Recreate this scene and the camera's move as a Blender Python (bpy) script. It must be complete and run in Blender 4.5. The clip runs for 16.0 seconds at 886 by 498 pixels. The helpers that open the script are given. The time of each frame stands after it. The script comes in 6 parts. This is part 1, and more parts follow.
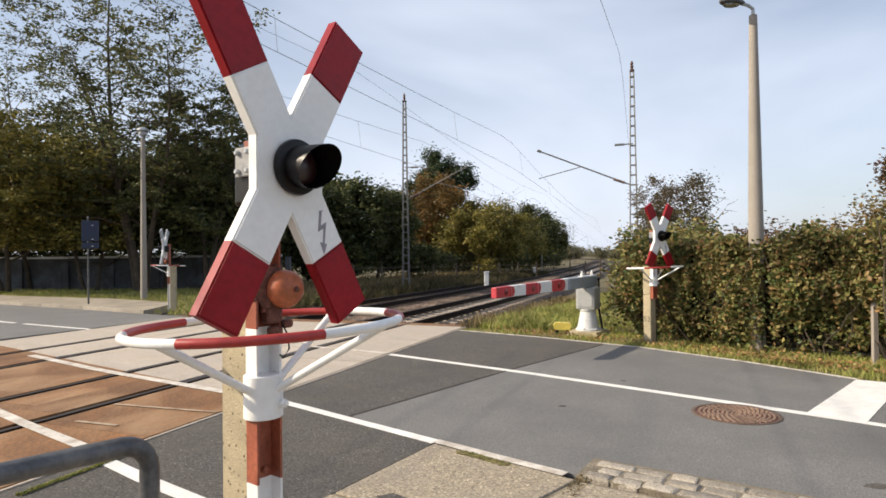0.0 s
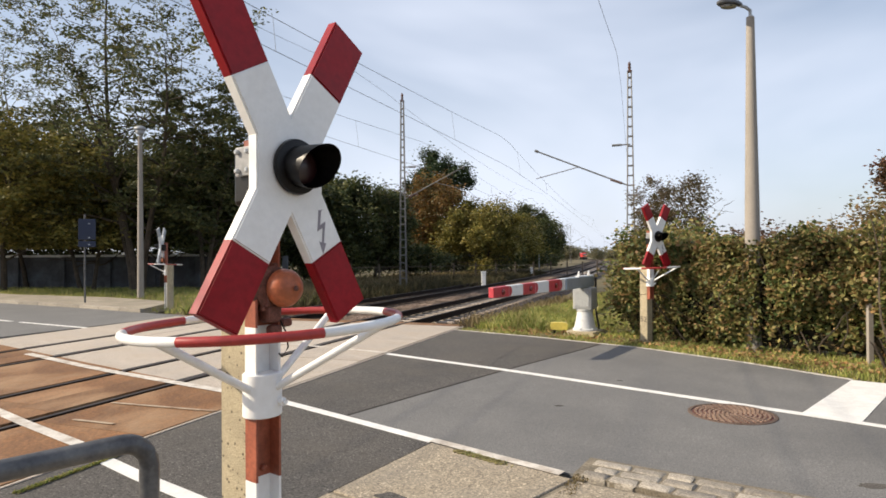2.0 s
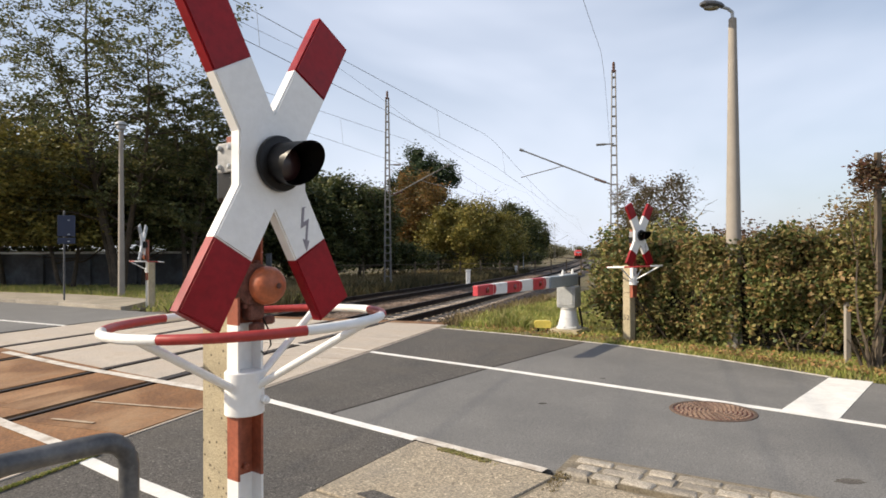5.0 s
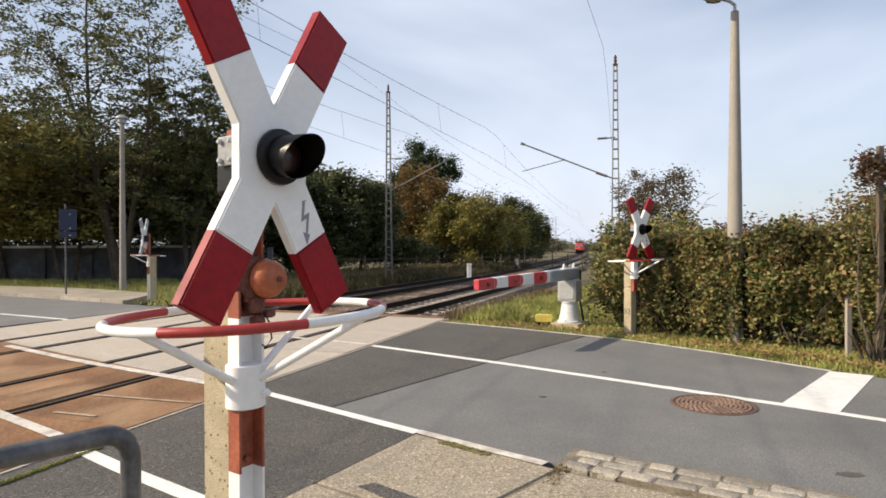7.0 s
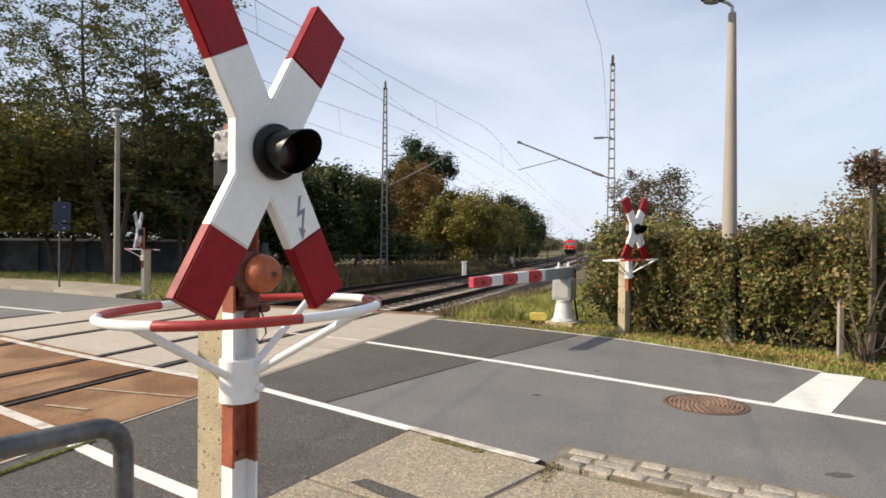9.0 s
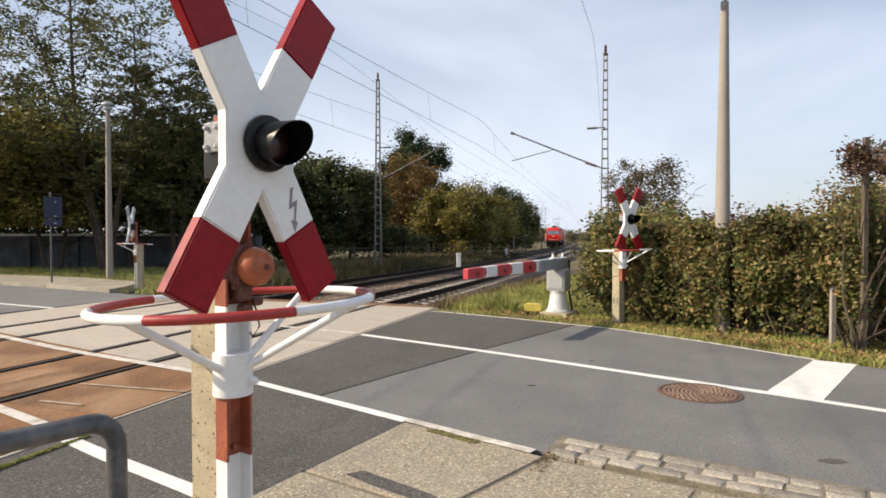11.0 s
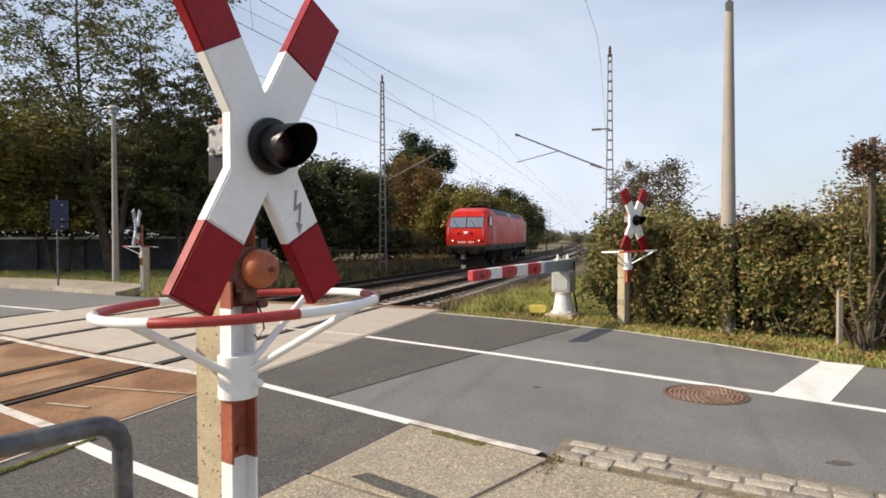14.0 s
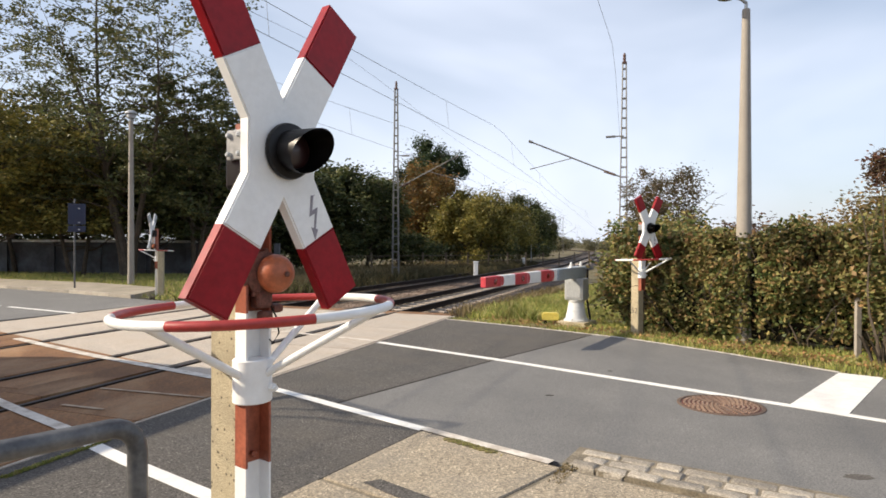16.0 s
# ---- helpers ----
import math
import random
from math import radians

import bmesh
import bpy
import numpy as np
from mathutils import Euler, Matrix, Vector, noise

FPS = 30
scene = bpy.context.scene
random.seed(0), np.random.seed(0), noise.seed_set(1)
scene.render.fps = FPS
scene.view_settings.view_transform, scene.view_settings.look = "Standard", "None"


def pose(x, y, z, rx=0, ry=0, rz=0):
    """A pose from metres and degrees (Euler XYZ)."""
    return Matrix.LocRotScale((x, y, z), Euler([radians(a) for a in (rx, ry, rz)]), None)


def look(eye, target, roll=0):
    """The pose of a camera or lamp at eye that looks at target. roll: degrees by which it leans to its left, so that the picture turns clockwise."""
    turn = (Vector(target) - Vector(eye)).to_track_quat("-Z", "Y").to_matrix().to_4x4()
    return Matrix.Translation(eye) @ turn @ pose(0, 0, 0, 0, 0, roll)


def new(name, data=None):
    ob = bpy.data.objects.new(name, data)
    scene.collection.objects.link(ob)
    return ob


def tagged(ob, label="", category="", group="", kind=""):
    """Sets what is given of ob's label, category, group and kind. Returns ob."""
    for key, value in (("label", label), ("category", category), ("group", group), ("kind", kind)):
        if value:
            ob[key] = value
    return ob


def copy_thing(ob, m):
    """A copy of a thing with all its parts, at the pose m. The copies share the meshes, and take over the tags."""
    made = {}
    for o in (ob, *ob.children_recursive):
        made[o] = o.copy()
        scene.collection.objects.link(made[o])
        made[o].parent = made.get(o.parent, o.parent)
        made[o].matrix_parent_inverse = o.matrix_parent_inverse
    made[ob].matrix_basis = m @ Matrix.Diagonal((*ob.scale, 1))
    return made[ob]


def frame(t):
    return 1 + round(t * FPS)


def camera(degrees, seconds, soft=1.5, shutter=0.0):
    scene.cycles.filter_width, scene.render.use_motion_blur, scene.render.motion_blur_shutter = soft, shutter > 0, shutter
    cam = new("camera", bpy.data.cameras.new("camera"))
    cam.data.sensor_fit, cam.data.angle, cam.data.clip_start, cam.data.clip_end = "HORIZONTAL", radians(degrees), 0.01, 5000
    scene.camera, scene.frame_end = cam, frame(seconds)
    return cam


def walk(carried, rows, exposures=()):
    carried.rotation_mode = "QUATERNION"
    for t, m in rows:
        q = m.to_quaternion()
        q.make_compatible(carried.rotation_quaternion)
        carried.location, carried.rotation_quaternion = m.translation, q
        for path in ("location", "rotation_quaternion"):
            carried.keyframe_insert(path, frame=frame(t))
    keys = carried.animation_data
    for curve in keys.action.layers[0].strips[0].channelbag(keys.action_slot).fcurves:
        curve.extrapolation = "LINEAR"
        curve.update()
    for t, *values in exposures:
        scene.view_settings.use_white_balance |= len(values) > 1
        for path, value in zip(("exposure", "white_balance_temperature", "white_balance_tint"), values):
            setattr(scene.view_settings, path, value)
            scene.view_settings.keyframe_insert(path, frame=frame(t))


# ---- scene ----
cam = camera(70.5, 16.0, soft=1.7)
PATH = [
    (0, (-0.001, 0.016, 1.754), (-0.054, 2.015, 1.768), -0.6),
    (0.5, (-0.003, -0.004, 1.755), (-0.074, 1.994, 1.8), -0.5),
    (1, (-0.004, -0.006, 1.756), (-0.056, 1.993, 1.793), -0.2),
    (1.5, (-0.005, -0.005, 1.757), (-0.045, 1.994, 1.803), -0.1),
    (2, (-0.006, 0.0, 1.754), (-0.05, 1.999, 1.767), -0.4),
    (2.5, (-0.007, 0.003, 1.754), (-0.043, 2.002, 1.767), -0.1),
    (3, (-0.006, 0.002, 1.751), (-0.033, 2.002, 1.76), -0.0),
    (3.5, (-0.004, 0.0, 1.752), (-0.027, 1.999, 1.762), -0.3),
    (4, (-0.005, 0.002, 1.754), (-0.012, 2.002, 1.766), -0.2),
    (6.5, (0.0, -0.003, 1.75), (0.008, 1.997, 1.741), -0.2),
    (7, (-0.001, 0.001, 1.75), (0.0, 2.001, 1.738), -0.2),
    (7.5, (-0.001, 0.001, 1.75), (0.01, 2.001, 1.741), -0.0),
    (8, (-0.003, 0.003, 1.751), (0.004, 2.003, 1.743), 0.2),
    (8.5, (-0.002, -0.001, 1.749), (0.015, 1.999, 1.733), 0.2),
    (9, (-0.001, -0.004, 1.748), (0.015, 1.996, 1.728), 0.5),
    (9.2, (-0.002, 0.0, 1.747), (0.013, 2.0, 1.731), 0.3),
    (11.5, (0.003, 0.007, 1.745), (0.038, 2.006, 1.695), -0.0),
    (12, (0.004, 0.003, 1.744), (0.033, 2.002, 1.705), -0.1),
    (12.5, (0.008, -0.003, 1.742), (0.038, 1.996, 1.699), -0.0),
    (13, (0.005, 0.008, 1.745), (0.034, 2.007, 1.694), 0.0),
    (13.5, (0.006, 0.008, 1.745), (0.029, 2.008, 1.701), -0.1),
    (14, (0.004, 0.009, 1.745), (0.023, 2.009, 1.705), -0.2),
    (14.5, (0.003, 0.008, 1.743), (0.014, 2.007, 1.713), -0.2),
    (15, (0.005, 0.003, 1.743), (0.005, 2.003, 1.709), -0.6),
    (15.5, (0.004, 0.004, 1.744), (0.004, 2.004, 1.716), -0.5),
    (16, (-0.008, 0.015, 1.745), (-0.028, 2.015, 1.725), 0.3),
]
walk(cam, [(t, look(e, g, r)) for t, e, g, r in PATH], exposures=[(0, 0.05), (15.3, 0.05), (15.7, 0.13), (16, 0.18)])

# ---- light ----
SUN_TO = Vector((-0.99, -0.12, 0)).normalized()      # towards the sun, on the ground
SUN_EL = radians(32)
SUN_DIR = Vector((SUN_TO.x * math.cos(SUN_EL), SUN_TO.y * math.cos(SUN_EL), math.sin(SUN_EL)))
sun_data = bpy.data.lights.new("sun", "SUN")
sun_data.energy, sun_data.angle, sun_data.color = 5.9, radians(0.53), (1.0, 0.86, 0.665)
sun_lamp = new("sun", sun_data)
sun_lamp.matrix_world = look((0, 0, 60), tuple(Vector((0, 0, 60)) - SUN_DIR))
world = bpy.data.worlds.new("sky")
scene.world = world
world.use_nodes = True
wt = world.node_tree
wt.nodes.clear()
w_out = wt.nodes.new("ShaderNodeOutputWorld")
w_bg = wt.nodes.new("ShaderNodeBackground")
w_sky = wt.nodes.new("ShaderNodeTexSky")
w_sky.sky_type, w_sky.sun_disc = "NISHITA", False
w_sky.sun_elevation = SUN_EL
w_sky.sun_rotation = math.atan2(SUN_TO.x, SUN_TO.y)
w_sky.dust_density, w_sky.ozone_density, w_sky.air_density = 1.6, 1.2, 1.0
# thin high cloud veils
w_co = wt.nodes.new("ShaderNodeTexCoord")
w_map = wt.nodes.new("ShaderNodeMapping")
w_map.inputs["Scale"].default_value = (1.0, 1.0, 2.2)
w_map.inputs["Rotation"].default_value = (0.35, 0.5, 0.2)
w_n = wt.nodes.new("ShaderNodeTexNoise")
w_n.inputs["Scale"].default_value, w_n.inputs["Detail"].default_value = 1.5, 4
w_n.inputs["Roughness"].default_value, w_n.inputs["Distortion"].default_value = 0.5, 0.4
w_r = wt.nodes.new("ShaderNodeMapRange")
w_r.inputs["From Min"].default_value, w_r.inputs["From Max"].default_value = 0.28, 0.75
w_r.inputs["To Min"].default_value, w_r.inputs["To Max"].default_value = 0.15, 0.85
w_sep = wt.nodes.new("ShaderNodeSeparateXYZ")
w_low = wt.nodes.new("ShaderNodeMapRange")
w_low.inputs["From Min"].default_value, w_low.inputs["From Max"].default_value = 0.0, 0.35
w_low.inputs["To Min"].default_value, w_low.inputs["To Max"].default_value = 0.22, -0.08
w_add = wt.nodes.new("ShaderNodeMath")
w_add.operation, w_add.use_clamp = "ADD", True
wt.links.new(w_co.outputs["Generated"], w_sep.inputs["Vector"])
wt.links.new(w_sep.outputs["Z"], w_low.inputs["Value"])
wt.links.new(w_r.outputs["Result"], w_add.inputs[0])
wt.links.new(w_low.outputs["Result"], w_add.inputs[1])
w_mix = wt.nodes.new("ShaderNodeMix")
w_mix.data_type = "RGBA"
w_mix.inputs["B"].default_value = (7.1, 7.6, 8.8, 1)
wt.links.new(w_co.outputs["Generated"], w_map.inputs["Vector"])
wt.links.new(w_map.outputs["Vector"], w_n.inputs["Vector"])
wt.links.new(w_n.outputs["Fac"], w_r.inputs["Value"])
wt.links.new(w_add.outputs[0], w_mix.inputs["Factor"])
wt.links.new(w_sky.outputs["Color"], w_mix.inputs["A"])
wt.links.new(w_mix.outputs["Result"], w_bg.inputs["Color"])
wt.links.new(w_bg.outputs["Background"], w_out.inputs["Surface"])
w_bg.inputs["Strength"].default_value = 0.125
scene.view_settings.exposure = 0.0


# ---- materials ----
def mat(name, base, rough=0.8, metal=0.0, var=0.25, scale=3.0, fine=40.0, bump=0.15, stain=None, stain_amount=0.5,
        stain_scale=1.2, per_object=0.0, gloss_var=0.1, stretch=None, grit=None, stones=0.0, stone_scale=140.0, pits=0.0, pit_scale=45.0, spec=None):
    m = bpy.data.materials.new(name)
    m.use_nodes = True
    nt = m.node_tree
    bsdf = nt.nodes["Principled BSDF"]
    co = nt.nodes.new("ShaderNodeTexCoord")
    src = co.outputs["Object"]
    if stretch:
        mp = nt.nodes.new("ShaderNodeMapping")
        mp.inputs["Scale"].default_value = stretch
        nt.links.new(src, mp.inputs["Vector"])
        src = mp.outputs["Vector"]

    def noise_at(sc, detail):
        n = nt.nodes.new("ShaderNodeTexNoise")
        n.inputs["Scale"].default_value, n.inputs["Detail"].default_value = sc, detail
        n.inputs["Roughness"].default_value = 0.6
        nt.links.new(src, n.inputs["Vector"])
        return n.outputs["Fac"]

    big, small = noise_at(scale, 5), noise_at(fine, 3)

    def ramp(fac, lo, hi, a, b):
        r = nt.nodes.new("ShaderNodeMapRange")
        for key, v in (("From Min", lo), ("From Max", hi), ("To Min", a), ("To Max", b)):
            r.inputs[key].default_value = v
        nt.links.new(fac, r.inputs["Value"])
        return r.outputs["Result"]

    def times(a, b):
        n = nt.nodes.new("ShaderNodeMath")
        n.operation = "MULTIPLY"
        for k, v in ((0, a), (1, b)):
            if isinstance(v, float):
                n.inputs[k].default_value = v
            else:
                nt.links.new(v, n.inputs[k])
        return n.outputs[0]

    val = times(ramp(big, 0.3, 0.7, 1 - var, 1 + var), ramp(small, 0.36, 0.64, 1 - (grit or var * 0.8), 1 + (grit or var * 0.8)))
    if stones:
        # aggregate: each small stone has a tone of its own
        vo = nt.nodes.new("ShaderNodeTexVoronoi")
        vo.inputs["Scale"].default_value = stone_scale
        nt.links.new(src, vo.inputs["Vector"])
        sep = nt.nodes.new("ShaderNodeSeparateColor")
        nt.links.new(vo.outputs["Color"], sep.inputs[0])
        val = times(val, ramp(sep.outputs[0], 0, 1, 1 - stones, 1 + stones))
        peak = ramp(sep.outputs[1], 0.88, 0.95, 1.0, 1.0 + stones * 1.6)
        val = times(val, peak)
    if pits:
        # small holes left by air bubbles
        vp = nt.nodes.new("ShaderNodeTexVoronoi")
        vp.inputs["Scale"].default_value = pit_scale
        nt.links.new(src, vp.inputs["Vector"])
        val = times(val, ramp(vp.outputs["Distance"], 0.14, 0.26, 1 - pits, 1.0))
    if per_object:
        info = nt.nodes.new("ShaderNodeObjectInfo")
        val = times(val, ramp(info.outputs["Random"], 0, 1, 1 - per_object, 1 + per_object))
    mul = nt.nodes.new("ShaderNodeVectorMath")
    mul.operation = "SCALE"
    mul.inputs[0].default_value = base
    nt.links.new(val, mul.inputs["Scale"])
    colour = mul.outputs[0]
    if stain:
        mx = nt.nodes.new("ShaderNodeMix")
        mx.data_type = "RGBA"
        nt.links.new(times(ramp(noise_at(stain_scale, 8), 0.45, 0.68, 0.0, 1.0), stain_amount), mx.inputs["Factor"])
        nt.links.new(colour, mx.inputs["A"])
        mx.inputs["B"].default_value = (*stain, 1)
        colour = mx.outputs["Result"]
    nt.links.new(colour, bsdf.inputs["Base Color"])
    nt.links.new(ramp(big, 0.3, 0.7, max(0.03, rough - gloss_var), min(1, rough + gloss_var)), bsdf.inputs["Roughness"])
    bsdf.inputs["Metallic"].default_value = metal
    if spec is not None:
        bsdf.inputs["Specular IOR Level"].default_value = spec
    if bump:
        b = nt.nodes.new("ShaderNodeBump")
        b.inputs["Strength"].default_value, b.inputs["Distance"].default_value = bump, 0.01
        nt.links.new(small, b.inputs["Height"])
        nt.links.new(b.outputs["Normal"], bsdf.inputs["Normal"])
    return m


def leaf_mat(name, colours, rough=0.55, through_part=0.3):
    """Leaves: each one takes its own tone."""
    m = bpy.data.materials.new(name)
    m.use_nodes = True
    nt = m.node_tree
    bsdf = nt.nodes["Principled BSDF"]
    geo = nt.nodes.new("ShaderNodeNewGeometry")
    rp = nt.nodes.new("ShaderNodeValToRGB")
    nt.links.new(geo.outputs["Random Per Island"], rp.inputs["Fac"])
    el = rp.color_ramp.elements
    while len(el) < len(colours):
        el.new(0.5)
    for i, c in enumerate(colours):
        el[i].position = i / (len(colours) - 1)
        el[i].color = (*c, 1)
    co = nt.nodes.new("ShaderNodeTexCoord")
    n = nt.nodes.new("ShaderNodeTexNoise")
    n.inputs["Scale"].default_value, n.inputs["Detail"].default_value = 0.95, 4
    nt.links.new(co.outputs["Object"], n.inputs["Vector"])
    r = nt.nodes.new("ShaderNodeMapRange")
    for key, v in (("From Min", 0.3), ("From Max", 0.7), ("To Min", 0.5), ("To Max", 1.55)):
        r.inputs[key].default_value = v
    nt.links.new(n.outputs["Fac"], r.inputs["Value"])
    sc = nt.nodes.new("ShaderNodeVectorMath")
    sc.operation = "SCALE"
    nt.links.new(rp.outputs["Color"], sc.inputs[0])
    nt.links.new(r.outputs["Result"], sc.inputs["Scale"])
    nt.links.new(sc.outputs[0], bsdf.inputs["Base Color"])
    bsdf.inputs["Roughness"].default_value = rough
    bsdf.inputs["Specular IOR Level"].default_value = 0.3
    tr = nt.nodes.new("ShaderNodeBsdfTranslucent")
    nt.links.new(sc.outputs[0], tr.inputs["Color"])
    mx = nt.nodes.new("ShaderNodeMixShader")
    mx.inputs["Fac"].default_value = through_part
    nt.links.new(bsdf.outputs[0], mx.inputs[1])
    nt.links.new(tr.outputs[0], mx.inputs[2])
    nt.links.new(mx.outputs[0], nt.nodes["Material Output"].inputs["Surface"])
    return m


def glass_mat(name, tint=(0.02, 0.025, 0.03), rough=0.04, ior=1.5):
    m = bpy.data.materials.new(name)
    m.use_nodes = True
    b = m.node_tree.nodes["Principled BSDF"]
    b.inputs["Base Color"].default_value = (*tint, 1)
    b.inputs["Roughness"].default_value = rough
    b.inputs["Specular IOR Level"].default_value = 0.8
    b.inputs["IOR"].default_value = ior
    return m


def glow_mat(name, colour, strength):
    m = bpy.data.materials.new(name)
    m.use_nodes = True
    b = m.node_tree.nodes["Principled BSDF"]
    b.inputs["Base Color"].default_value = (*colour, 1)
    b.inputs["Emission Color"].default_value = (*colour, 1)
    b.inputs["Emission Strength"].default_value = strength
    return m


M_ASPHALT = mat("asphalt_grey", (0.150, 0.147, 0.142), 0.88, var=0.14, scale=0.6, fine=70, grit=0.2, bump=0.35, stain=(0.10, 0.10, 0.10), stain_amount=0.4, stain_scale=0.8, stones=0.22, stone_scale=110)
M_ASPHALT_OLD = mat("asphalt_old", (0.072, 0.066, 0.060), 0.92, var=0.22, scale=0.9, fine=60, grit=0.3, bump=0.3, stain=(0.105, 0.09, 0.072), stain_amount=0.4, stain_scale=1.0, stones=0.55, stone_scale=85)
M_PAINT = mat("road_paint", (0.74, 0.73, 0.70), 0.7, var=0.08, scale=2, fine=60, bump=0.2, stain=(0.50, 0.48, 0.45), stain_amount=0.4, stain_scale=6)
M_PAINT_WORN = mat("road_paint_worn", (0.62, 0.58, 0.52), 0.75, var=0.12, scale=2, fine=50, bump=0.3, stain=(0.30, 0.24, 0.18), stain_amount=0.8, stain_scale=5)
M_SLAB = mat("pavement_concrete", (0.310, 0.260, 0.190), 0.9, var=0.18, scale=1.1, fine=75, grit=0.25, bump=0.6, stain=(0.20, 0.18, 0.15), stain_amount=0.6, stain_scale=1.4, per_object=0.06, stones=0.40, stone_scale=75)
M_PANEL = mat("crossing_concrete", (0.43, 0.375, 0.315), 0.85, var=0.14, scale=1.2, fine=60, bump=0.25, stain=(0.33, 0.26, 0.19), stain_amount=0.5, stain_scale=1.4, per_object=0.07, stones=0.15, stone_scale=90)
M_PANEL_RUST = mat("crossing_rusty", (0.195, 0.092, 0.036), 0.85, var=0.38, scale=1.6, fine=50, bump=0.3, stain=(0.34, 0.225, 0.13), stain_amount=0.75, stain_scale=1.1, per_object=0.22, stretch=(1, 0.6, 1))
M_GROOVE = mat("groove_dark", (0.028, 0.022, 0.018), 0.95, var=0.3)
M_RAIL = mat("rail_steel", (0.022, 0.014, 0.010), 0.9, 0.0, var=0.25, scale=4, fine=60, spec=0.2)
M_RAILTOP = mat("rail_head", (0.055, 0.045, 0.04), 0.65, 0.3, var=0.15)
M_SLEEPER = mat("sleeper_concrete", (0.38, 0.32, 0.26), 0.9, var=0.2, scale=3, fine=50, stain=(0.13, 0.085, 0.055), stain_amount=0.7, stain_scale=3, per_object=0.2)
M_OLDSLEEPER = mat("sleeper_old", (0.10, 0.075, 0.058), 0.95, var=0.3, scale=3, fine=40, per_object=0.2)
M_BALLAST = mat("ballast", (0.052, 0.037, 0.029), 0.95, var=0.45, scale=5, fine=22, bump=1.0, stones=0.5, stone_scale=18)
M_GRASSGROUND = mat("grass_soil", (0.115, 0.095, 0.040), 0.95, var=0.4, scale=0.8, fine=25, bump=0.8, stain=(0.16, 0.12, 0.065), stain_amount=0.7, stain_scale=0.7)
M_SOIL = mat("gravel_path", (0.30, 0.26, 0.205), 0.95, var=0.25, scale=1.0, fine=60, bump=0.6, stain=(0.20, 0.18, 0.11), stain_amount=0.5)
M_COBBLE = mat("granite_sett", (0.31, 0.275, 0.225), 0.8, var=0.22, scale=9, fine=90, bump=0.5, per_object=0.28, stones=0.25, stone_scale=90)
M_JOINT = mat("joint_earth", (0.19, 0.16, 0.115), 0.95, var=0.35, scale=6, fine=60, bump=0.7)
M_MOSS = mat("moss", (0.16, 0.135, 0.05), 0.95, var=0.4, scale=9, fine=60, bump=0.8)
M_IRON = mat("cast_iron_rust", (0.13, 0.088, 0.066), 0.75, 0.25, var=0.25, scale=6, fine=60, bump=0.4)
M_RIB = mat("worn_iron", (0.27, 0.185, 0.135), 0.6, 0.2, var=0.25, scale=9, fine=60, bump=0.3)
M_WHITE = mat("white_enamel", (0.80, 0.80, 0.79), 0.35, var=0.035, scale=3, fine=30, bump=0.04, stain=(0.66, 0.64, 0.60), stain_amount=0.35, stain_scale=4)
M_RED = mat("red_enamel", (0.255, 0.010, 0.016), 0.40, var=0.14, scale=5, fine=30, bump=0.04, stain=(0.20, 0.010, 0.016), stain_amount=0.5, stain_scale=3, spec=0.22)
M_BOOMRED = mat("red_foil", (0.50, 0.045, 0.06), 0.45, var=0.12, scale=5, fine=30, bump=0.03, stain=(0.42, 0.08, 0.09), stain_amount=0.5, stain_scale=4)
M_DRIVE = mat("drive_grey", (0.36, 0.37, 0.37), 0.5, 0.0, var=0.1, scale=5, fine=30, bump=0.05, stain=(0.25, 0.24, 0.22), stain_amount=0.5, stain_scale=5)
M_PLATE = mat("bracket_zinc", (0.26, 0.26, 0.26), 0.5, 0.3, var=0.15, scale=9, fine=40, bump=0.08)
M_RINGRED = mat("red_gloss", (0.34, 0.032, 0.028), 0.38, var=0.12, scale=8, fine=40, bump=0.05)
M_RUSTRED = mat("red_lead_steel", (0.30, 0.085, 0.045), 0.5, var=0.2, scale=8, fine=50, bump=0.1, stain=(0.19, 0.05, 0.03), stain_amount=0.6, stain_scale=7)
M_BELL = mat("bell_rust", (0.42, 0.115, 0.045), 0.5, 0.0, var=0.2, scale=14, fine=60, bump=0.15, stain=(0.24, 0.07, 0.03), stain_amount=0.6, stain_scale=12)
M_RUST = mat("dark_rust", (0.12, 0.046, 0.032), 0.75, var=0.35, scale=14, fine=70, bump=0.4)
M_BLACK = mat("black_plastic", (0.006, 0.005, 0.005), 0.34, var=0.2, scale=9, fine=60, bump=0.05, spec=0.3)
M_GREYCAST = mat("grey_metal_box", (0.33, 0.34, 0.35), 0.5, 0.3, var=0.12, scale=6, fine=40, bump=0.1)
M_ZINC = mat("galvanised", (0.42, 0.44, 0.46), 0.5, 0.35, var=0.12, scale=5, fine=30, bump=0.05)
M_TUBE = mat("grey_painted_tube", (0.07, 0.072, 0.078), 0.42, 0.2, var=0.2, scale=6, fine=50, bump=0.1, stain=(0.28, 0.27, 0.25), stain_amount=0.4, stain_scale=9)
M_POSTCONC = mat("post_concrete", (0.43, 0.365, 0.245), 0.92, var=0.14, scale=4, fine=120, bump=0.6, stain=(0.29, 0.245, 0.165), stain_amount=0.5, stain_scale=9, pits=0.75, pit_scale=36)
M_LAMPCONC = mat("pole_concrete", (0.30, 0.27, 0.235), 0.85, var=0.10, scale=1.5, fine=60, bump=0.2, stain=(0.22, 0.195, 0.17), stain_amount=0.4, stain_scale=2)
M_LATTICE = mat("mast_steel", (0.17, 0.165, 0.16), 0.6, 0.3, var=0.15, scale=2, fine=30, bump=0.05)
